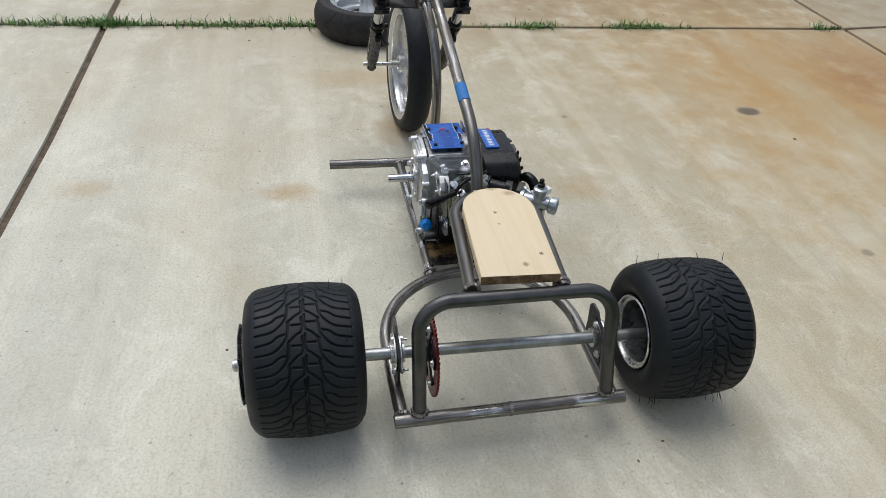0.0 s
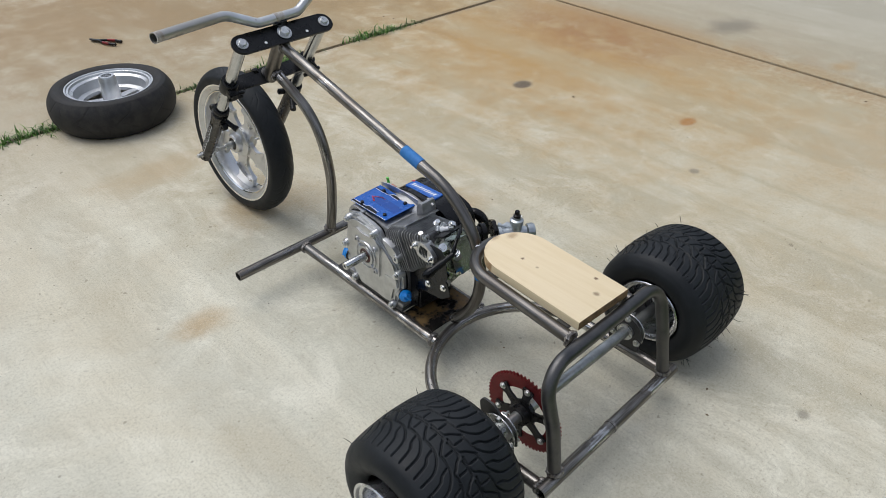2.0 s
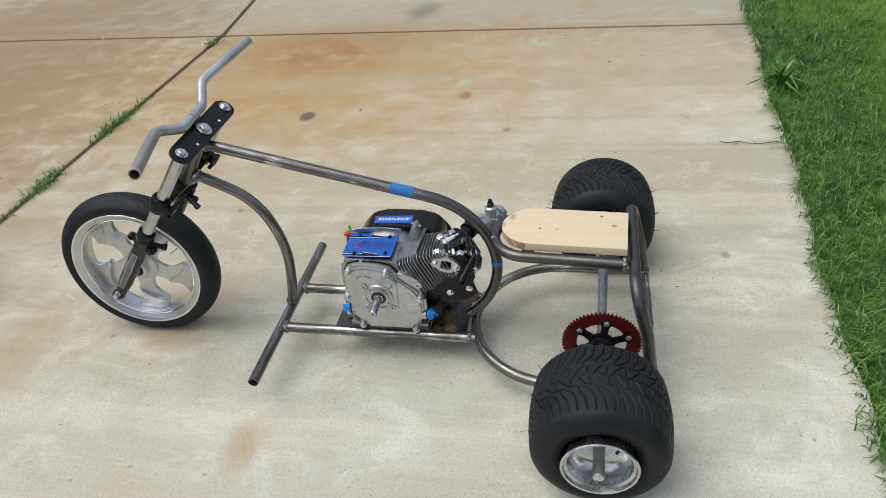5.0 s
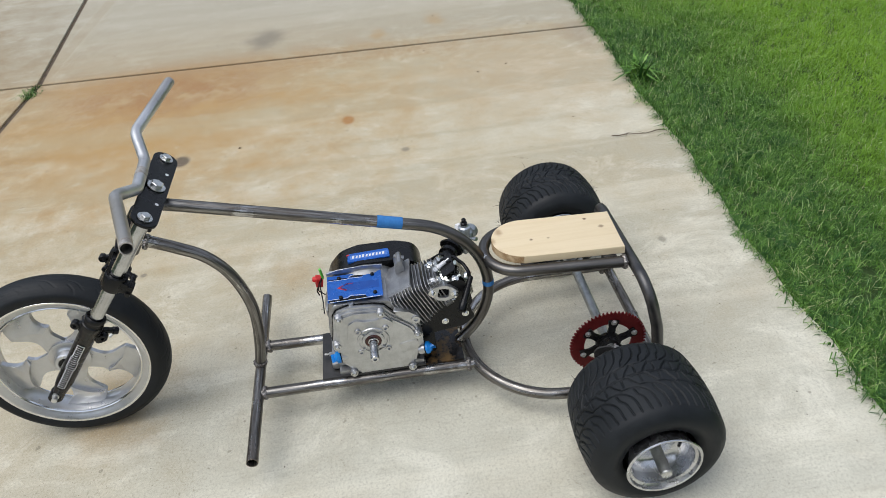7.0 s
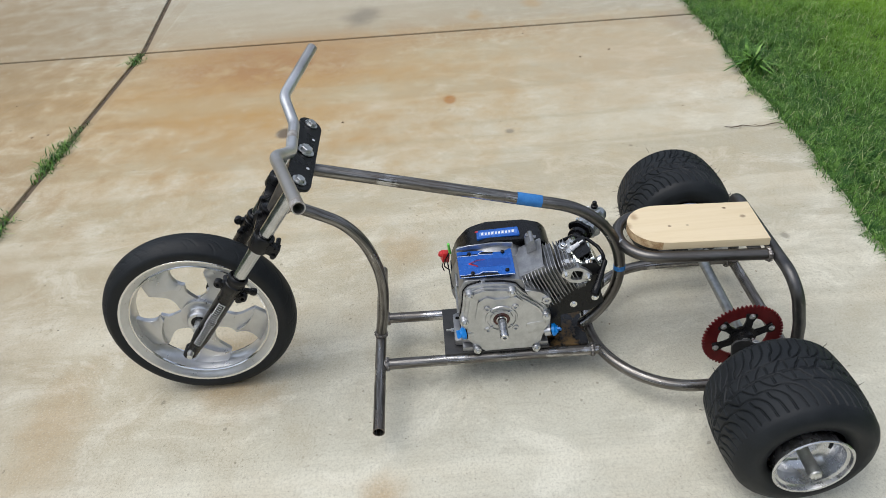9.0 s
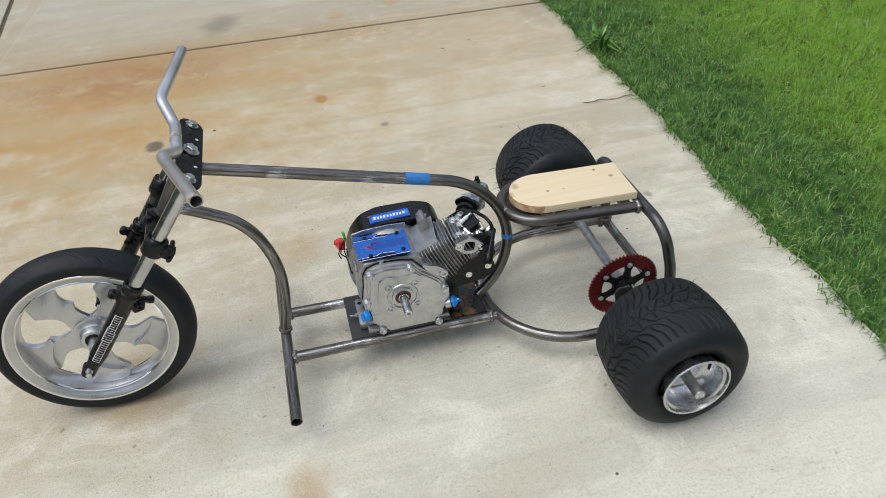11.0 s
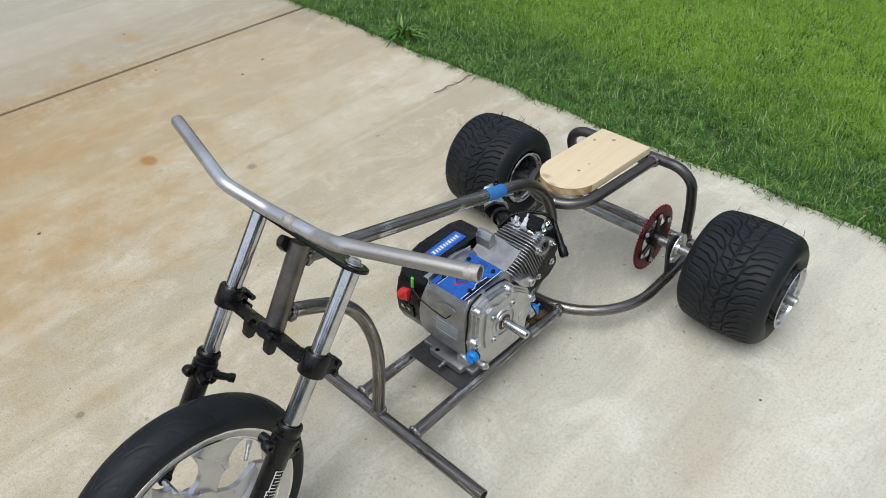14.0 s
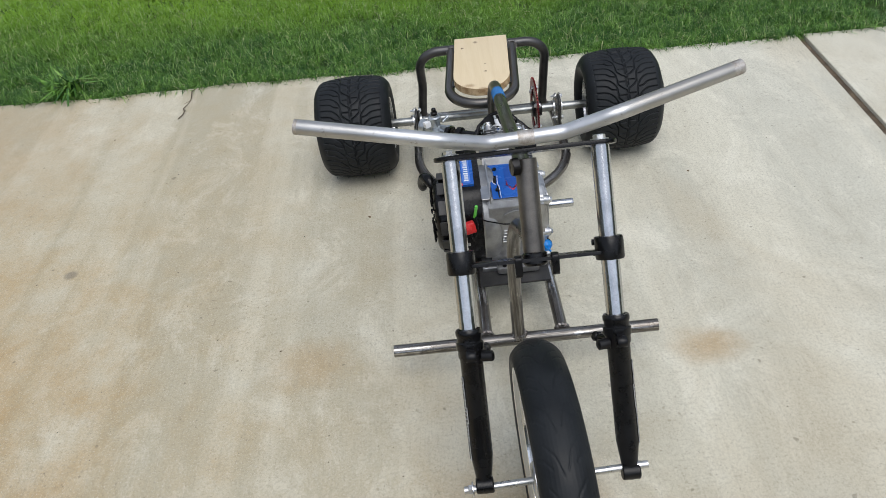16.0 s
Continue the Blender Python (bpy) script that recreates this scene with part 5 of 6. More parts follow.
        bolt(bm, (-0.0918, y, z), (-1, 0, 0), 0.0064, 0.0065)
        add("cover_bolt", bm, ZINC)
    bm = bmesh.new()
    turned(bm, (-0.0930, CY, CZ), (-1, CY, CZ), [(0, 0.0095), (0, 0.0200), (0.0032, 0.0198), (0.0032, 0.0140), (0.0016, 0.0095)], 28)
    add("oil_seal", bm, surface("brown oil seal", (0.05, 0.012, 0.01), (0.10, 0.03, 0.022), 60, (0.3, 0.5)), "brown rubber shaft seal")
    bm = bmesh.new()
    turned(bm, (-0.08, CY, CZ), (-1, CY, CZ), [(0, 0.0), (0, 0.0128), (0.020, 0.0128), (0.021, 0.0105), (0.080, 0.0105), (0.082, 0.0095), (0.082, 0.0042), (0.076, 0.0038), (0.076, 0)], 24)
    add("crankshaft", bm, CHROME, "bright machined crankshaft stub with keyway")
    bm = bmesh.new()
    block(bm, (0.05, 0.0045, 0.002), pose(-0.132, CY, CZ + 0.0090), 0.0004, 1)
    add("shaft_keyway", bm, DARK_PLATE)
    # oil caps
    for y, z, dy, dz in ((0.676, 0.170, 1, 0.02), (0.476, 0.154, -1, 0.26)):
        bm = bmesh.new()
        d = Vector((-0.25, dy, dz)).normalized()
        p = Vector((-0.078, y, z))
        turned(bm, p - d * 0.01, p + d, [(0, 0), (0, 0.015), (0.018, 0.0135), (0.018, 0)], 18)
        add("filler_neck", bm, ALLOY)
        bm = bmesh.new()
        turned(bm, p + d * 0.008, p + d * 2, [(0, 0), (0, 0.0155), (0.003, 0.016), (0.007, 0.0155), (0.011, 0.010), (0.014, 0.009), (0.014, 0)], 22)
        block(bm, (0.005, 0.020, 0.010), axis_pose(p + d * 0.025, d, 35), 0.002)
        add("oil_cap", bm, BLUE_CAP, "bright blue plastic oil cap with a grip")
        bm = bmesh.new()
        turned(bm, p + d * 0.006, p + d * 2, [(0, 0), (0, 0.0168), (0.0025, 0.0168), (0.0025, 0)], 20)
        add("cap_seal", bm, BLACK_PLASTIC)
    # cylinder barrel and fins; the barrel's dark colour stands for shade between them
    bm = bmesh.new()
    block(bm, (0.088, 0.092, 0.125), cyl_pose(0.108, -0.008, 0.002), 0.008)
    add("cylinder", bm, DARK_CAST, "cast aluminium cylinder")
    for k in range(15):
        d = 0.088 + 0.0082 * k
        head = k > 6
        w, h = (0.124, 0.112) if not head else (0.116 - 0.0022 * (k - 7), 0.104 - 0.0030 * (k - 7))
        out = rounded([(-w / 2, -h / 2), (w / 2, -h / 2), (w / 2, h / 2 * 0.92), (w / 2 - 0.02, h / 2), (-w / 2, h / 2)], 0.014, 4)
        bm = bmesh.new()
        prism(bm, out, cyl_pose(d, -0.014, 0.006), 0.0017, 0.0004, 1)
        add("cooling_fin", bm, DARKENED_ALLOY)
    # the sloping air guide beside the fins, with an upright post
    bm = bmesh.new()
    gm = Matrix(((1, 0, 0, 0), (0, CYL.y, CUP.y, 0), (0, CYL.z, CUP.z, 0), (0, 0, 0, 1)))
    gm = Matrix.Translation(Vector((0.0, CY, CZ)) + CYL * 0.062 + CUP * 0.0615) @ gm
    prism(bm, rounded([(-0.052, 0.014), (0.050, 0.004), (0.050, 0.094), (-0.050, 0.084)], 0.004), gm, 0.0025, 0.0006, 1)
    prism(bm, rounded([(-0.056, 0.012), (-0.050, 0.012), (-0.050, 0.086), (-0.056, 0.086)], 0.0015), gm @ pose(0, 0, -0.016), 0.0175, 0.0005, 1)
    prism(bm, rounded([(-0.012, -0.018), (0.010, -0.018), (0.012, 0.012), (0.002, 0.027), (-0.006, 0.027), (-0.011, 0.008)], 0.003), Matrix.Translation((0.054, 0.508, 0.338)) @ Matrix(((0, 0, -1, 0), (1, 0, 0, 0), (0, 1, 0, 0), (0, 0, 0, 1))), 0.042, 0.002, 2)
    turned(bm, (0.044, 0.494, 0.350), (0.050, 0.530, 0.362), [(0, 0), (0, 0.006), (0.026, 0.005), (0.026, 0)], 12)
    add("air_guide", bm, DARKENED_ALLOY, "grey pressed metal air guide with an upright post")
    # head
    bm = bmesh.new()
    block(bm, (0.084, 0.074, 0.034), cyl_pose(0.192, -0.012, 0.004), 0.010, 3)
    for x, u in ((-0.045, 0.036), (0.02, 0.040), (-0.045, -0.034), (0.022, -0.034)):
        p = cyl_pose(0.2, -0.012 + x * 0.9, u)
        turned(bm, p @ Vector((0, 0, -0.01)), p @ Vector((0, 0, 1)), [(0, 0), (0, 0.011), (0.020, 0.010), (0.020, 0)], 16)
    add("cylinder_head", bm, DARK_CAST, "cast cylinder head, darkened between its fins")
    for x, u in ((-0.045, 0.036), (0.02, 0.040), (-0.045, -0.034), (0.022, -0.034)):
        p = cyl_pose(0.21, -0.012 + x * 0.9, u)
        bm = bmesh.new()
        bolt(bm, p @ Vector((0, 0, 0)), CYL, 0.0068, 0.008)
        add("head_bolt", bm, ZINC)
    # exhaust port: a diamond flange facing the near side
    q = Matrix(((0, 0, -1, -0.060), (1, 0, 0, 0.412), (0, 1, 0, 0.312), (0, 0, 0, 1))) @ pose(0, 0, 0, 0, 0, 12)
    bm = bmesh.new()
    flange = rounded([(-0.037, -0.008), (-0.022, -0.016), (-0.010, -0.023), (0.012, -0.022), (0.022, -0.015), (0.037, -0.007), (0.036, 0.009), (0.018, 0.017), (0.0, 0.024), (-0.018, 0.018), (-0.036, 0.007)], 0.006)
    n = len(flange)
    ring_o = [[bm.verts.new(q @ Vector((x, y, z))) for x, y in flange] for z in (-0.014, 0.008)]
    inner = []
    for k in range(n):
        a = math.atan2(flange[k][1], flange[k][0])
        r = 0.0135 / max(abs(math.cos(a)), abs(math.sin(a)), 0.80)
        inner.append((r * math.cos(a), r * math.sin(a)))
    ring_i = [[bm.verts.new(q @ Vector((x, y, z))) for x, y in inner] for z in (-0.010, 0.008)]
    for k in range(n):
        j = (k + 1) % n
        bm.faces.new((ring_o[0][k], ring_o[0][j], ring_o[1][j], ring_o[1][k]))
        bm.faces.new((ring_o[1][k], ring_o[1][j], ring_i[1][j], ring_i[1][k]))
        bm.faces.new((ring_i[1][k], ring_i[1][j], ring_i[0][j], ring_i[0][k]))
    bm.faces.new(ring_i[0])
    bm.faces.new(ring_o[0])
    add("exhaust_port", bm, ALLOY, "open cast exhaust port flange")
    # black backing that imitates the shade inside the port
    bm = bmesh.new()
    prism(bm, [(0.985 * x, 0.985 * y) for x, y in inner], q @ pose(0, 0, -0.0095), 0.009, 0)
    add("port_backing", bm, HOLE_BLACK, "black backing for the shade in the exhaust port")
    for x, y, z, d in ((-0.040, 0.376, 0.329, (-0.5, -0.5, 0.6)), (-0.030, 0.345, 0.327, (-0.5, -0.3, 0.8)), (-0.054, 0.434, 0.345, (-0.4, 0, 1)), (0.0, 0.434, 0.354, (0, -0.2, 1)), (0.022, 0.405, 0.352, (0, -0.6, 0.8))):
        d = Vector(d).normalized()
        p = Vector((x, y, z))
        bm = bmesh.new()
        turned(bm, p - d * 0.03, p + d, [(0, 0), (0, 0.0115), (0.024, 0.0098), (0.024, 0)], 18)
        add("head_boss", bm, DARKENED_ALLOY)
        bm = bmesh.new()
        bolt(bm, p - d * 0.006, d, 0.0070, 0.009)
        add("head_bolt", bm, BRIGHT)
    for s in (-1, 1):
        bm = bmesh.new()
        c = q @ Vector((s * 0.0275, 0.0, 0.008))
        bolt(bm, c, (-1, 0, 0), 0.0062, 0.006)
        sweep(bm, [c, c + Vector((-0.013, 0, 0))], 0.0032, 10)
        add("exhaust_stud", bm, BRIGHT)
    # valve cover
    bm = bmesh.new()
    prism(bm, rounded([(-0.046, -0.050), (0.050, -0.064), (0.054, -0.030), (0.046, 0.042), (0.02, 0.056), (-0.034, 0.054), (-0.05, 0.04)], 0.014, 6), cyl_pose(0.212, 0.003, -0.030), 0.005, 0.001)
    prism(bm, rounded([(-0.043, -0.044), (0.040, -0.050), (0.046, -0.022), (0.042, 0.036), (0.02, 0.050), (-0.030, 0.048), (-0.044, 0.034)], 0.014, 6), cyl_pose(0.216, 0.003, -0.030), 0.020, 0.005, 2)
    prism(bm, rounded([(-0.036, -0.038), (0.034, -0.042), (0.038, -0.018), (0.034, 0.030), (0.016, 0.042), (-0.024, 0.040), (-0.036, 0.028)], 0.014, 6), cyl_pose(0.234, 0.003, -0.030), 0.022, 0.012, 4)
    add("valve_cover", bm, DARK_METAL, "smoky chromed valve cover")
    for x, u in ((-0.041, -0.086), (0.043, 0.016)):
        bm = bmesh.new()
        bolt(bm, cyl_pose(0.222, x, u) @ Vector((0, 0, 0)), CYL, 0.006, 0.007)
        add("cover_bolt", bm, ZINC)
    bm = bmesh.new()
    prism(bm, rounded([(-0.034, -0.016), (0.036, -0.018), (0.042, 0.016), (-0.028, 0.020)], 0.006), Matrix.Translation(Vector((-0.010, CY, CZ)) + CYL * 0.236 + CUP * 0.029) @ Matrix(((1, 0, 0, 0), (0, CYL.y, CUP.y, 0), (0, CYL.z, CUP.z, 0), (0, 0, 0, 1))), 0.003, 0.0008, 1)
    add("head_shield", bm, BLACK, "black sheet metal shield over the head")
    bm = bmesh.new()
    prism(bm, rounded([(0.436, 0.248), (0.352, 0.246), (0.342, 0.266), (0.350, 0.318), (0.366, 0.336), (0.398, 0.334), (0.420, 0.322), (0.430, 0.290)], 0.008), yz(-0.0555), 0.002, 0.0005, 1)
    add("head_shield", bm, BLACK, "black sheet metal shield beside the head")
    # spark plug
    bm = bmesh.new()
    p0, p1 = Vector((-0.012, 0.440, 0.330)), Vector((0.004, 0.384, 0.360))
    turned(bm, p0, p1, [(0, 0.006), (0.016, 0.006), (0.016, 0.0108), (0.026, 0.0108), (0.028, 0.0075)], 6)
    add("plug_body", bm, ZINC)
    bm = bmesh.new()
    turned(bm, p0, p1, [(0.027, 0), (0.027, 0.0068), (0.034, 0.0066), (0.037, 0.0054), (0.052, 0.005), (0.052, 0.0)], 16)
    add("plug_insulator", bm, WHITE, "white spark plug insulator")
    bm = bmesh.new()
    turned(bm, p0, p1, [(0.052, 0), (0.052, 0.0032), (0.060, 0.0035), (0.064, 0.0032), (0.064, 0)], 12)
    add("plug_terminal", bm, ZINC)
    # ignition lead with its rubber boot
    bm = bmesh.new()
    lead = fillet([(0.060, 0.432, 0.318), (0.046, 0.402, 0.344), (0.014, 0.372, 0.354), (-0.016, 0.354, 0.352), (-0.034, 0.345, 0.342), (-0.044, 0.342, 0.322)], 0.018, 7)
    sweep(bm, lead, 0.0044, 10)
    add("ignition_lead", bm, BLACK_PLASTIC, "black ignition lead")
    bm = bmesh.new()
    turned(bm, (-0.040, 0.340, 0.330), (-0.098, 0.374, 0.278), [(0, 0), (0, 0.0050), (0.004, 0.0066), (0.030, 0.0066), (0.034, 0.0085), (0.060, 0.0085), (0.066, 0.0112), (0.086, 0.0112), (0.090, 0.008), (0.090, 0)], 16)
    add("plug_boot", bm, BLACK_PLASTIC, "black rubber plug boot")
    # lower black air duct
    bm = bmesh.new()
    prism(bm, rounded([(0.488, 0.150), (0.484, 0.222), (0.458, 0.244), (0.405, 0.256), (0.350, 0.250), (0.338, 0.212), (0.368, 0.188), (0.446, 0.178), (0.452, 0.112), (0.478, 0.110)], 0.008), yz(-0.050), 0.003, 0.001, 1)
    # black box added behind the plate to hold the shade there
    prism(bm, rounded([(0.440, 0.112), (0.478, 0.108), (0.476, 0.20), (0.445, 0.205)], 0.006), yz(0.055), 0.105, 0.003, 1)
    add("lower_duct", bm, BLACK, "black sheet metal duct with a box for the shade behind")
    for y, z in ((0.413, 0.210), (0.361, 0.226)):
        bm = bmesh.new()
        bolt(bm, (-0.0525, y, z), (-1, 0, 0), 0.0062, 0.006)
        add("duct_bolt", bm, BRIGHT)
    # blue top plate on a folded grey panel
    m = Matrix.Translation((-0.010, 0.622, 0.3262)) @ pose(0, 0, 0, 0.6, -0.8, 1.0)
    bm = bmesh.new()
    prism(bm, rounded([(-0.050, -0.066), (0.048, -0.068), (0.050, 0.066), (-0.050, 0.066)], 0.003, 3), m, 0.0016, 0.0004, 1)
    top = add("top_plate", bm, BLUE, "blue printed metal plate with dark and white lines")
    for nm, mat, shapes in (
        ("print_dark", BLUE_DARK, [[(-0.016, -0.060), (0.012, -0.060), (0.016, 0.020), (0.0, 0.036), (-0.016, 0.022)]]),
        ("print_black", BLACK, [[(-0.049, -0.030), (-0.040, -0.024), (-0.036, 0.010), (-0.042, 0.018), (-0.042, 0.064), (-0.049, 0.064)], [(0.033, -0.020), (0.042, -0.026), (0.042, 0.004), (0.036, 0.012)],
                                [(0.033, 0.016), (0.036, 0.018), (0.036, 0.064), (0.033, 0.064)]]),
        ("print_red", RED_PLASTIC, [[(-0.014, 0.020), (0.0, 0.042), (0.014, 0.020), (0.012, -0.002), (0.009, 0.018), (0.0, 0.032), (-0.010, 0.018)]]),
    ):
        for sh in shapes:
            bm = bmesh.new()
            prism(bm, sh, m @ pose(0, 0, 0.0012), 0.0006 + 0.0001 * ("white" in nm), 0)
            add(nm, bm, mat)
    for line in ([(-0.0372, -0.026), (-0.0335, 0.010), (-0.0402, 0.020), (-0.0402, 0.065)], [(0.0306, -0.022), (0.0330, 0.011), (0.0306, 0.017), (0.0306, 0.065)], [(0.0430, -0.028), (0.0430, 0.006), (0.0370, 0.013)],
                 [(-0.0490, -0.064), (-0.0490, 0.064)]):
        bm = bmesh.new()
        for p, q in zip(line, line[1:]):
            p, q = Vector((*p, 0)), Vector((*q, 0))
            n = (q - p).cross(Vector((0, 0, 1))).normalized() * 0.0006
            prism(bm, [(p - n).xy, (q - n).xy, (q + n).xy, (p + n).xy], m @ pose(0, 0, 0.0014), 0.0005, 0)
        add("print_line", bm, WHITE)
    for x, y in ((-0.038, 0.034), (-0.036, -0.048), (0.036, 0.036), (0.034, -0.046)):
        bm = bmesh.new()
        turned(bm, m @ Vector((x, y, 0.001)), m @ Vector((x, y, 1)), [(0, 0), (0, 0.0052), (0.005, 0.0045), (0.006, 0.003), (0.006, 0)], 12)
        add("plate_screw", bm, BLACK_PLASTIC)
    bm = bmesh.new()
    prism(bm, [(0.550, 0.312), (0.690, 0.316), (0.690, 0.336), (0.660, 0.343), (0.600, 0.345), (0.550, 0.342)], yz(0.046), 0.003, 0.0006, 1)
    block(bm, (0.020, 0.130, 0.0025), pose(0.054, 0.620, 0.326, 0, 0), 0.0006, 1)
    add("plate_bracket", bm, ALLOY, "grey sheet metal bracket behind the blue plate")
    bm = bmesh.new()
    turned(bm, (-0.064, 0.634, 0.312), (-0.064, 0.634, 1), [(0, 0), (0, 0.008), (0.010, 0.007), (0.010, 0)], 14)
    add("case_stud", bm, ALLOY)
    # fan cover: a snail-shaped housing with its blue label
    bm = bmesh.new()
    snail = [(0.700, 0.190), (0.702, 0.245), (0.684, 0.290), (0.654, 0.325), (0.606, 0.338), (0.510, 0.336), (0.464, 0.322), (0.446, 0.288), (0.455, 0.22), (0.49, 0.16), (0.55, 0.115), (0.62, 0.112), (0.68, 0.14)]
    prism(bm, rounded(snail, 0.06, 9), yz(0.146), 0.084, 0.011, 4)
    add("fan_cover", bm, BLACK_PLASTIC, "glossy black fan cover")
    bm = bmesh.new()
    turned(bm, (0.141, 0.580, 0.215), (1, 0.585, 0.222), [(0, 0), (0, 0.096), (0.020, 0.094), (0.032, 0.087), (0.037, 0.074), (0.037, 0.0)], 40)
    add("recoil_starter", bm, BLACK_PLASTIC, "black slotted recoil starter housing")
    # black pads on the face stand for the shade in its slots
    for k in range(16):
        a = radians(22.5 * k)
        c, s = math.cos(a), math.sin(a)
        bm = bmesh.new()
        block(bm, (0.004, 0.028, 0.009), Matrix.Translation((0.1825, 0.585 + 0.057 * c, 0.222 + 0.057 * s)) @ pose(0, 0, 0, math.degrees(a)), 0.001, 1)
        add("starter_slot_pad", bm, HOLE_BLACK)
    for k in range(12):
        a = radians(30 * k + 15)
        c, s = math.cos(a), math.sin(a)
        bm = bmesh.new()
        block(bm, (0.016, 0.004, 0.034), Matrix.Translation((0.157, 0.585 + 0.095 * c, 0.222 + 0.095 * s)) @ pose(0, 0, 0, math.degrees(a)), 0.001, 1)
        add("starter_rib", bm, DARK_PLATE)
    # label on the cover's upper shoulder
    lm = Matrix.Translation((0.094, 0.580, 0.3372)) @ Matrix(((0, 1, 0, 0), (-1, 0, 0, 0), (0, 0, 1, 0), (0, 0, 0, 1))) @ pose(0, 0, 0, 0, -1.5)
    bm = bmesh.new()
    prism(bm, rounded([(-0.055, -0.017), (0.053, -0.018), (0.051, 0.018), (-0.053, 0.017)], 0.004, 3), lm @ pose(0, 0, -0.006), 0.0075, 0.0006, 1)
    add("cover_label", bm, BLUE, "blue label with white bars on the fan cover")
    rng = random.Random(8)
    bm = bmesh.new()
    prism(bm, rounded([(-0.049, -0.0095), (0.047, -0.0095), (0.050, 0.0085), (-0.046, 0.0085)], 0.003, 3), lm @ pose(0, 0, 0.0011), 0.0006)
    add("label_outline", bm, surface("pale blue print", (0.05, 0.16, 0.52), (0.08, 0.20, 0.56), 40, (0.35, 0.5), 0.0, 0.05))
    x = -0.043
    for k in range(10):
        w = 0.0062 + 0.0016 * (k % 3 == 0)
        tall = 0.0060 if k % 3 else 0.0075
        bm = bmesh.new()
        prism(bm, [(x, -0.0055), (x + w * 0.7, -0.0055), (x + w * 0.9, tall - 0.002), (x + w * 0.2, tall - 0.002)], lm @ pose(0, 0, 0.0015), 0.0006)
        add("label_bar", bm, WHITE)
        x += w + 0.0018
    bm = bmesh.new()
    prism(bm, [(-0.058, 0.009), (-0.049, 0.009), (-0.049, 0.0145), (-0.056, 0.0145)], lm @ pose(0, 0, 0.0012), 0.0006)
    add("label_red", bm, RED_PLASTIC)
    # pull handle of the starter
    bm = bmesh.new()
    sweep(bm, flow([(0.176, 0.520, 0.252), (0.188, 0.498, 0.264), (0.198, 0.480, 0.258), (0.204, 0.466, 0.236), (0.206, 0.458, 0.210)], 3), [0.006] + [0.0105, 0.0130] + [0.0138] * 8 + [0.0125, 0.0095], 14)
    add("pull_handle", bm, BLACK_PLASTIC, "black rubber starter pull handle")
    # kill switch and wires at the front
    bm = bmesh.new()
    block(bm, (0.024, 0.018, 0.028), pose(0.097, 0.717, 0.276, 12, 8, 10), 0.006, 3)
    turned(bm, (0.100, 0.722, 0.280), (0.102, 0.742, 0.284), [(0, 0), (0, 0.008), (0.010, 0.007), (0.012, 0.004), (0.012, 0)], 14)
    add("kill_switch", bm, RED_PLASTIC, "red plastic kill switch")
    bm = bmesh.new()
    turned(bm, (0.084, 0.704, 0.294), (0.078, 0.707, 0.328), [(0, 0), (0, 0.0036), (0.034, 0.0036), (0.034, 0)], 10)
    add("wire_connector", bm, GREEN_WIRE, "green wire connector")
    for a in ([(0.084, 0.704, 0.300), (0.078, 0.716, 0.282), (0.082, 0.722, 0.256), (0.090, 0.708, 0.235)], [(0.082, 0.708, 0.296), (0.055, 0.712, 0.284), (0.02, 0.708, 0.268), (-0.02, 0.706, 0.262), (-0.034, 0.704, 0.280)],
              [(0.097, 0.716, 0.268), (0.092, 0.728, 0.25), (0.088, 0.722, 0.236)]):
        bm = bmesh.new()
        sweep(bm, fillet(a, 0.012, 5), 0.0016, 8)
        add("wire", bm, BLACK_PLASTIC)
    bm = bmesh.new()
    block(bm, (0.05, 0.004, 0.034), pose(0.114, 0.7025, 0.212, 0), 0.001)
    add("data_plate", bm, BLACK_PLASTIC, "black plate with faint grey bars")
    bm = bmesh.new()
    block(bm, (0.03, 0.001, 0.008), pose(0.114, 0.7048, 0.214, 0), 0)
    add("data_bars", bm, ALLOY)
    # carburettor on its black insulator
    bm = bmesh.new()
    turned(bm, (0.045, 0.405, 0.305), (0.12, 0.365, 0.305), [(0, 0), (0, 0.026), (0.012, 0.026), (0.014, 0.019), (0.05, 0.018), (0.052, 0.024), (0.064, 0.024), (0.064, 0)], 22)
    prism(bm, rounded([(-0.036, 0), (-0.014, -0.022), (0.014, -0.022), (0.036, 0), (0.014, 0.022), (-0.014, 0.022)], 0.008), axis_pose((0.118, 0.368, 0.304), (0.84, -0.54, 0), 20), 0.010, 0.002, 1)
    add("intake_elbow", bm, BLACK_PLASTIC, "black rubber intake elbow")
    bm = bmesh.new()
    block(bm, (0.016, 0.014, 0.016), pose(0.178, 0.336, 0.326, 10, 0, 30), 0.002)
    add("idle_knob", bm, WHITE, "small white plastic block on the carburettor")
    c = Vector((0.157, 0.324, 0.302))
    d = Vector((0.84, -0.54, 0)).normalized()
    bm = bmesh.new()
    turned(bm, c - d * 0.045, c + d, [(0, 0), (0, 0.019), (0.008, 0.019), (0.010, 0.0155), (0.07, 0.0145), (0.073, 0.0195), (0.086, 0.0205), (0.090, 0.0190), (0.088, 0.016), (0.06, 0.013), (0.06, 0)], 26)
    turned(bm, c - Vector((0, 0, 0.01)), c + Vector((0, 0, 1)), [(0, 0), (0, 0.0140), (0.034, 0.0140), (0.036, 0.0165), (0.048, 0.0165), (0.051, 0.011), (0.055, 0.010), (0.055, 0)], 22)
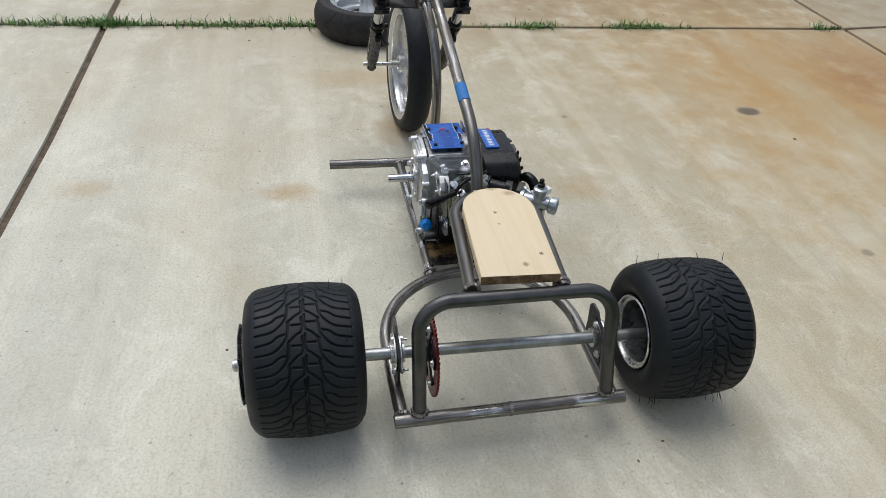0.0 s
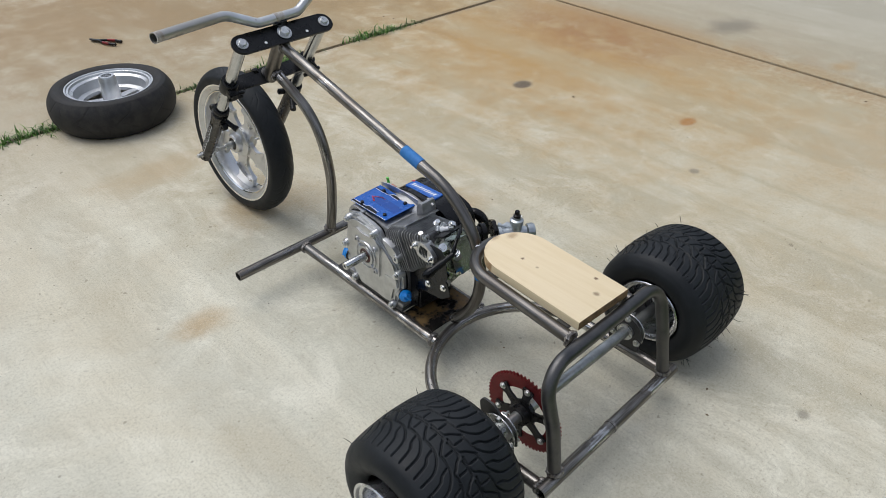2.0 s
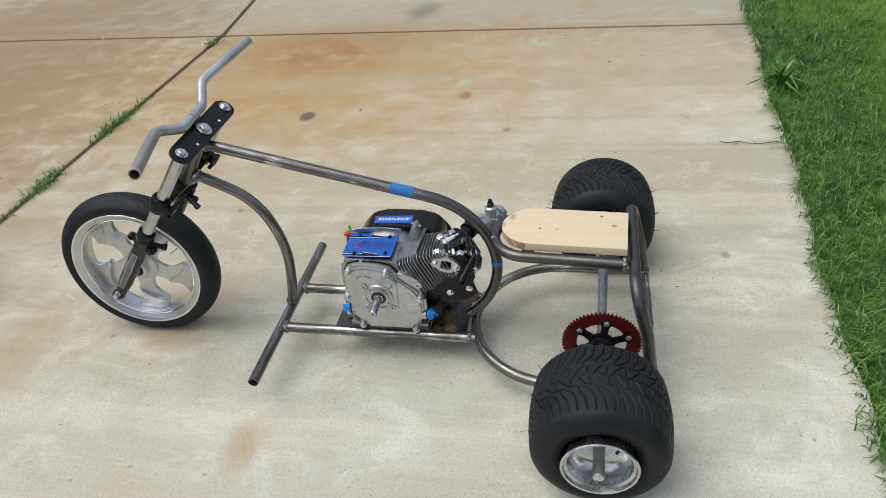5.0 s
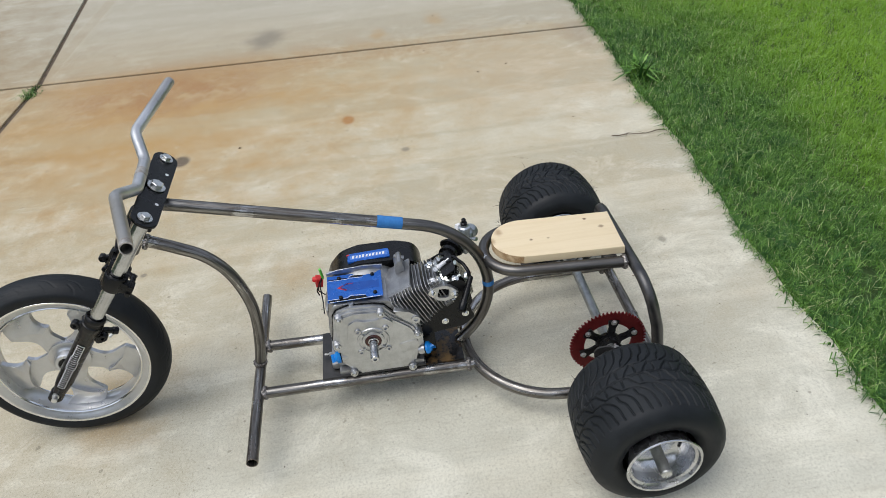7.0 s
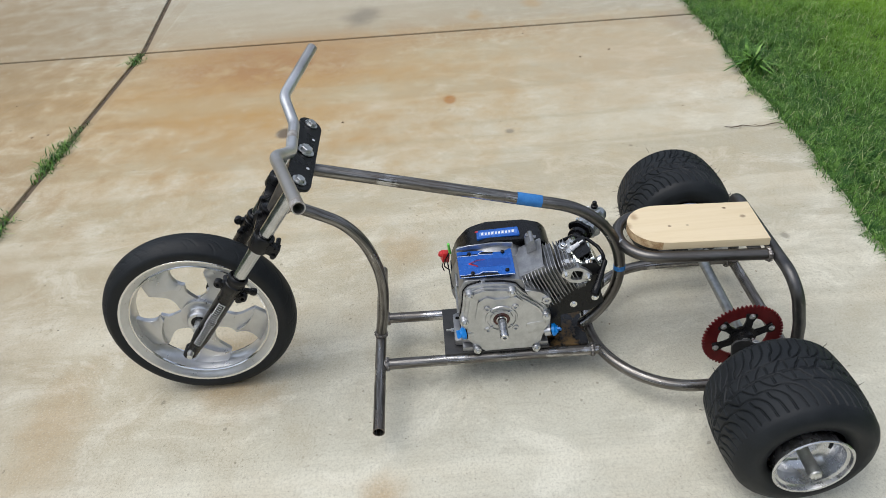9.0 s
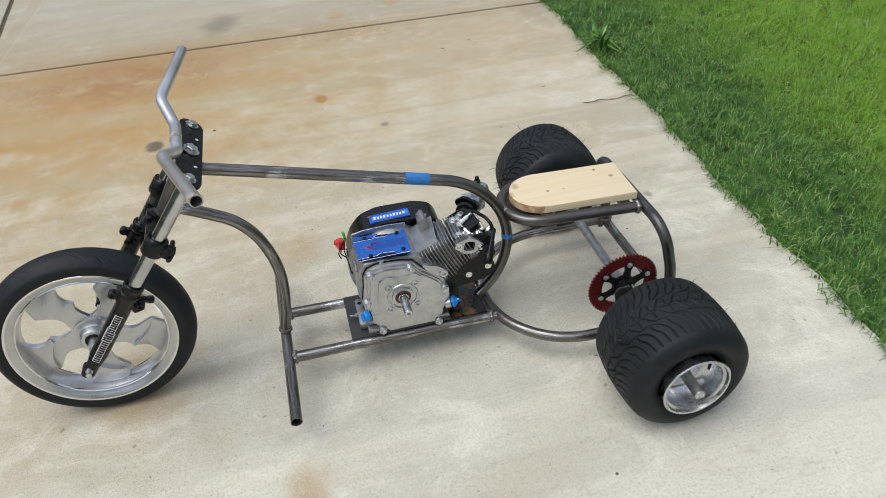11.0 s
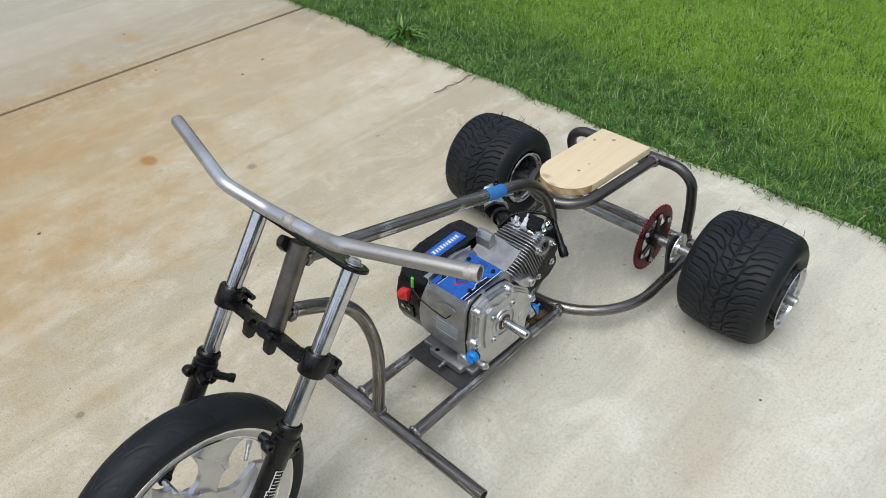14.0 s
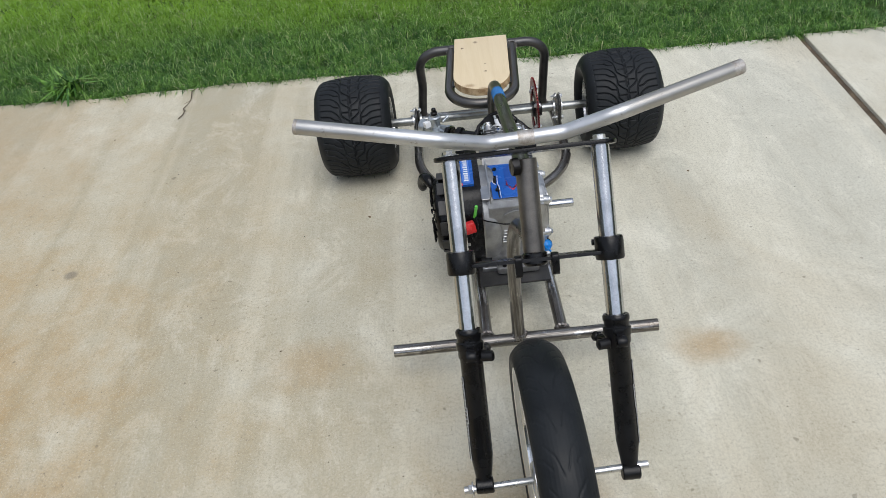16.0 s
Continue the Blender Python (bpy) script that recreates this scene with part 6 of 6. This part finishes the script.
    turned(bm, c - Vector((0, 0, 0.012)), c - Vector((0, 0, 1)), [(0, 0), (0, 0.019), (0.022, 0.019), (0.028, 0.012), (0.030, 0.006), (0.036, 0.006), (0.036, 0)], 22)
    block(bm, (0.02, 0.03, 0.022), Matrix.Translation(c - d * 0.012 + Vector((0.010, 0.016, 0.0))), 0.003)
    for a, b in (((-0.02, -0.012, 0.012), (-0.04, -0.03, 0.02)), ((0.02, 0.02, -0.01), (0.04, 0.04, -0.014)), ((-0.016, 0.018, 0.014), (-0.03, 0.04, 0.02))):
        p, q2 = c + Vector(a), c + Vector(b)
        turned(bm, p, q2, [(0, 0), (0, 0.004), (0.014, 0.004), (0.014, 0.0058), (0.022, 0.0058), (0.022, 0)], 10)
    add("carburettor", bm, surface("zinc die-cast", (0.36, 0.39, 0.41), (0.52, 0.55, 0.57), 60, (0.28, 0.42), 0.85, 0.2, 700), "blue-grey zinc die-cast carburettor with open bell mouth")
    bm = bmesh.new()
    turned(bm, c + Vector((0, 0, 0.045)), c + Vector((0, 0, 1)), [(0, 0), (0, 0.009), (0.006, 0.009), (0.008, 0.006), (0.016, 0.006), (0.018, 0.004), (0.018, 0)], 14)
    add("cable_guide", bm, BLACK_PLASTIC)


# ---- loose things on the concrete ----


def loose_wheel():
    w = empty("loose_wheel", None, (-0.034, 2.290, 0.0), "worn scooter wheel lying flat on the concrete joint", "wheel")
    h = 0.150
    prof = [(-0.055, 0.158), (-0.064, 0.166), (-0.072, 0.182), (-0.0745, 0.200)] + [(x, 0.242 - 0.026 * (abs(x) / 0.068) ** 2.4) for x in np.linspace(-0.068, 0.068, 19)] + \
           [(0.0745, 0.200), (0.072, 0.182), (0.064, 0.166), (0.055, 0.158)]
    lines = [[(0.0, 0.0), (0.03, 0.05), (0.066, 0.075)], [(0.025, 0.12), (0.064, 0.10)]]
    t = new("tyre", tyre_mesh("scooter_tyre", prof, 480, lines, 9, 0.0026, 0.0022, WORN_RUBBER, 0.066))
    t.parent = w
    t.matrix_local = pose(0, 0, h / 2, 0, -90, 40)
    tagged(t, "dusty black scooter tyre with long thin grooves")

    def under(name, bm, mat, label="", parent=None):
        o = part(name, bm, mat, parent or w, label)
        return o

    bm = bmesh.new()
    turned(bm, (0, 0, h / 2), (0, 0, 1), [(-0.055, 0.150), (-0.063, 0.163), (-0.064, 0.167), (-0.058, 0.160), (-0.03, 0.138), (0.0, 0.130), (0.03, 0.138), (0.050, 0.148), (0.056, 0.156), (0.0635, 0.168), (0.0665, 0.1672), (0.0665, 0.1620), (0.061, 0.1590), (0.060, 0.1520),
                                          (0.052, 0.1490), (0.046, 0.138), (0.012, 0.130), (0.006, 0.112), (-0.006, 0.108), (-0.012, 0.124), (-0.05, 0.143)], 72)
    rim = under("rim", bm, SILVER, "silver cast rim with a bright lip")
    bm = bmesh.new()
    turned(bm, (0, 0, 0.02), (0, 0, 1), [(0, 0), (0, 0.046), (0.04, 0.046), (0.05, 0.037), (0.148, 0.033), (0.158, 0.028), (0.158, 0.019), (0.150, 0.018), (0.150, 0.011), (0.13, 0.011), (0.13, 0)], 40)
    under("hub", bm, SILVER, "tall grey cast hub")
    for k in range(5):
        bm = bmesh.new()
        prism(bm, rounded([(0.030, -0.020), (0.118, -0.013), (0.118, 0.013), (0.030, 0.020)], 0.004), pose(0, 0, 0.058, 0, 0, 72 * k + 15), 0.022, 0.006, 3)
        part("spoke", bm, SILVER, rim)


def pliers():
    p = empty("pliers", None, (0.272, 3.20, 0), "pliers with black and red handles on the concrete", "pliers")
    m = pose(0, 0, 0.004, 0, 0, 118)
    for s in (-1, 1):
        bm = bmesh.new()
        prism(bm, rounded([(0.0, -0.001), (0.045, 0.0), (0.05, s * 0.004), (0.03, s * 0.011), (-0.012, s * 0.011), (-0.020, -s * 0.006), (-0.004, -s * 0.006)] if s > 0 else
                          [(0.0, 0.001), (-0.004, 0.006), (-0.020, 0.006), (-0.012, -0.011), (0.03, -0.011), (0.05, -0.004), (0.045, 0.0)], 0.003), m @ pose(0, 0, 0.002 * (s + 1)), 0.008, 0.0015)
        part("jaw", bm, DARK_PLATE, p)
        bm = bmesh.new()
        path = fillet([(-0.010, -s * 0.004, 0.006), (-0.04, -s * 0.018, 0.006), (-0.085, -s * 0.026, 0.006), (-0.125, -s * 0.022, 0.006)], 0.04, 5)
        sweep(bm, [m @ v for v in path], 0.0068, 12)
        part("handle", bm, BLACK_PLASTIC, p, "black and red plier handle")
        bm = bmesh.new()
        sweep(bm, [m @ v for v in path[-8:-2]], 0.0073, 12)
        part("grip_band", bm, RED, p)


def twig():
    rng = random.Random(3)
    bm = bmesh.new()
    pts = [(1.122 + 0.0012 * k + 0.006 * math.sin(k * 1.3) + rng.uniform(-0.004, 0.004), -0.655 + 0.0225 * k, 0.006 + 0.003 * math.sin(k)) for k in range(11)]
    sweep(bm, pts, [0.0016 + 0.0006 * math.sin(k) for k in range(11)], 6)
    for k, dx, dy in ((4, 0.02, 0.02), (7, -0.018, 0.018), (9, 0.012, 0.022)):
        sweep(bm, [pts[k], (pts[k][0] + dx, pts[k][1] + dy, 0.004)], [0.0012, 0.0006], 5)
    me = bpy.data.meshes.new("twig")
    bm.to_mesh(me)
    bm.free()
    me.materials.append(surface("dry twig bark", (0.07, 0.05, 0.03), (0.16, 0.12, 0.08), 80, (0.8, 0.9)))
    tagged(new("twig", me), "thin dry brown twig at the lawn's edge", "twig")


def crumbs(name, count, area, size, mat, seed, label):
    """Grit and leaf crumbs strewn over the concrete, one mesh."""
    rng = np.random.default_rng(seed)
    bm = bmesh.new()
    for _ in range(count):
        x, y = rng.uniform(area[0], area[1]), rng.uniform(area[2], area[3])
        r = size * rng.uniform(0.4, 1.0) ** 1.5
        k = rng.integers(4, 7)
        a0 = rng.uniform(0, 6.28)
        stretch = rng.uniform(0.4, 1.0)
        turn = rng.uniform(0, 3.14)
        c, s = math.cos(turn), math.sin(turn)
        rim = []
        for i in range(k):
            a = a0 + 2 * math.pi * i / k
            q = r * rng.uniform(0.7, 1.1)
            u, v = q * math.cos(a), q * stretch * math.sin(a)
            rim.append(bm.verts.new((x + u * c - v * s, y + u * s + v * c, 0.0002)))
        tip = bm.verts.new((x, y, r * rng.uniform(0.25, 0.7)))
        for i in range(k):
            bm.faces.new((rim[i], rim[(i + 1) % k], tip))
    me = bpy.data.meshes.new(name)
    bm.to_mesh(me)
    bm.free()
    me.materials.append(mat)
    tagged(new(name, me), label, "debris", kind="stuff")


frame_tubes()
seat()
engine_plate()
axle()
sprocket()
rear_wheel()
front_wheel()
fork()
handlebar()
engine()
loose_wheel()
pliers()
twig()
DIRT = surface("dark dirt crumbs", (0.04, 0.032, 0.022), (0.11, 0.09, 0.06), 60, (0.8, 0.95))
crumbs("dirt_crumbs", 420, (-2.0, 3.2, -0.5, 3.4), 0.0029, DIRT, 21, "scattered dark dirt crumbs on the concrete")
crumbs("leaf_bits", 26, (-1.6, 3.0, -0.5, 3.4), 0.011, surface("dry leaf bits", (0.10, 0.065, 0.035), (0.2, 0.14, 0.08), 60, (0.8, 0.95)), 22, "small dry brown leaf bits")
crumbs("white_chips", 11, (2.53, 2.67, 3.08, 3.22), 0.010, WHITE, 31, "a few white chips beside the joint")
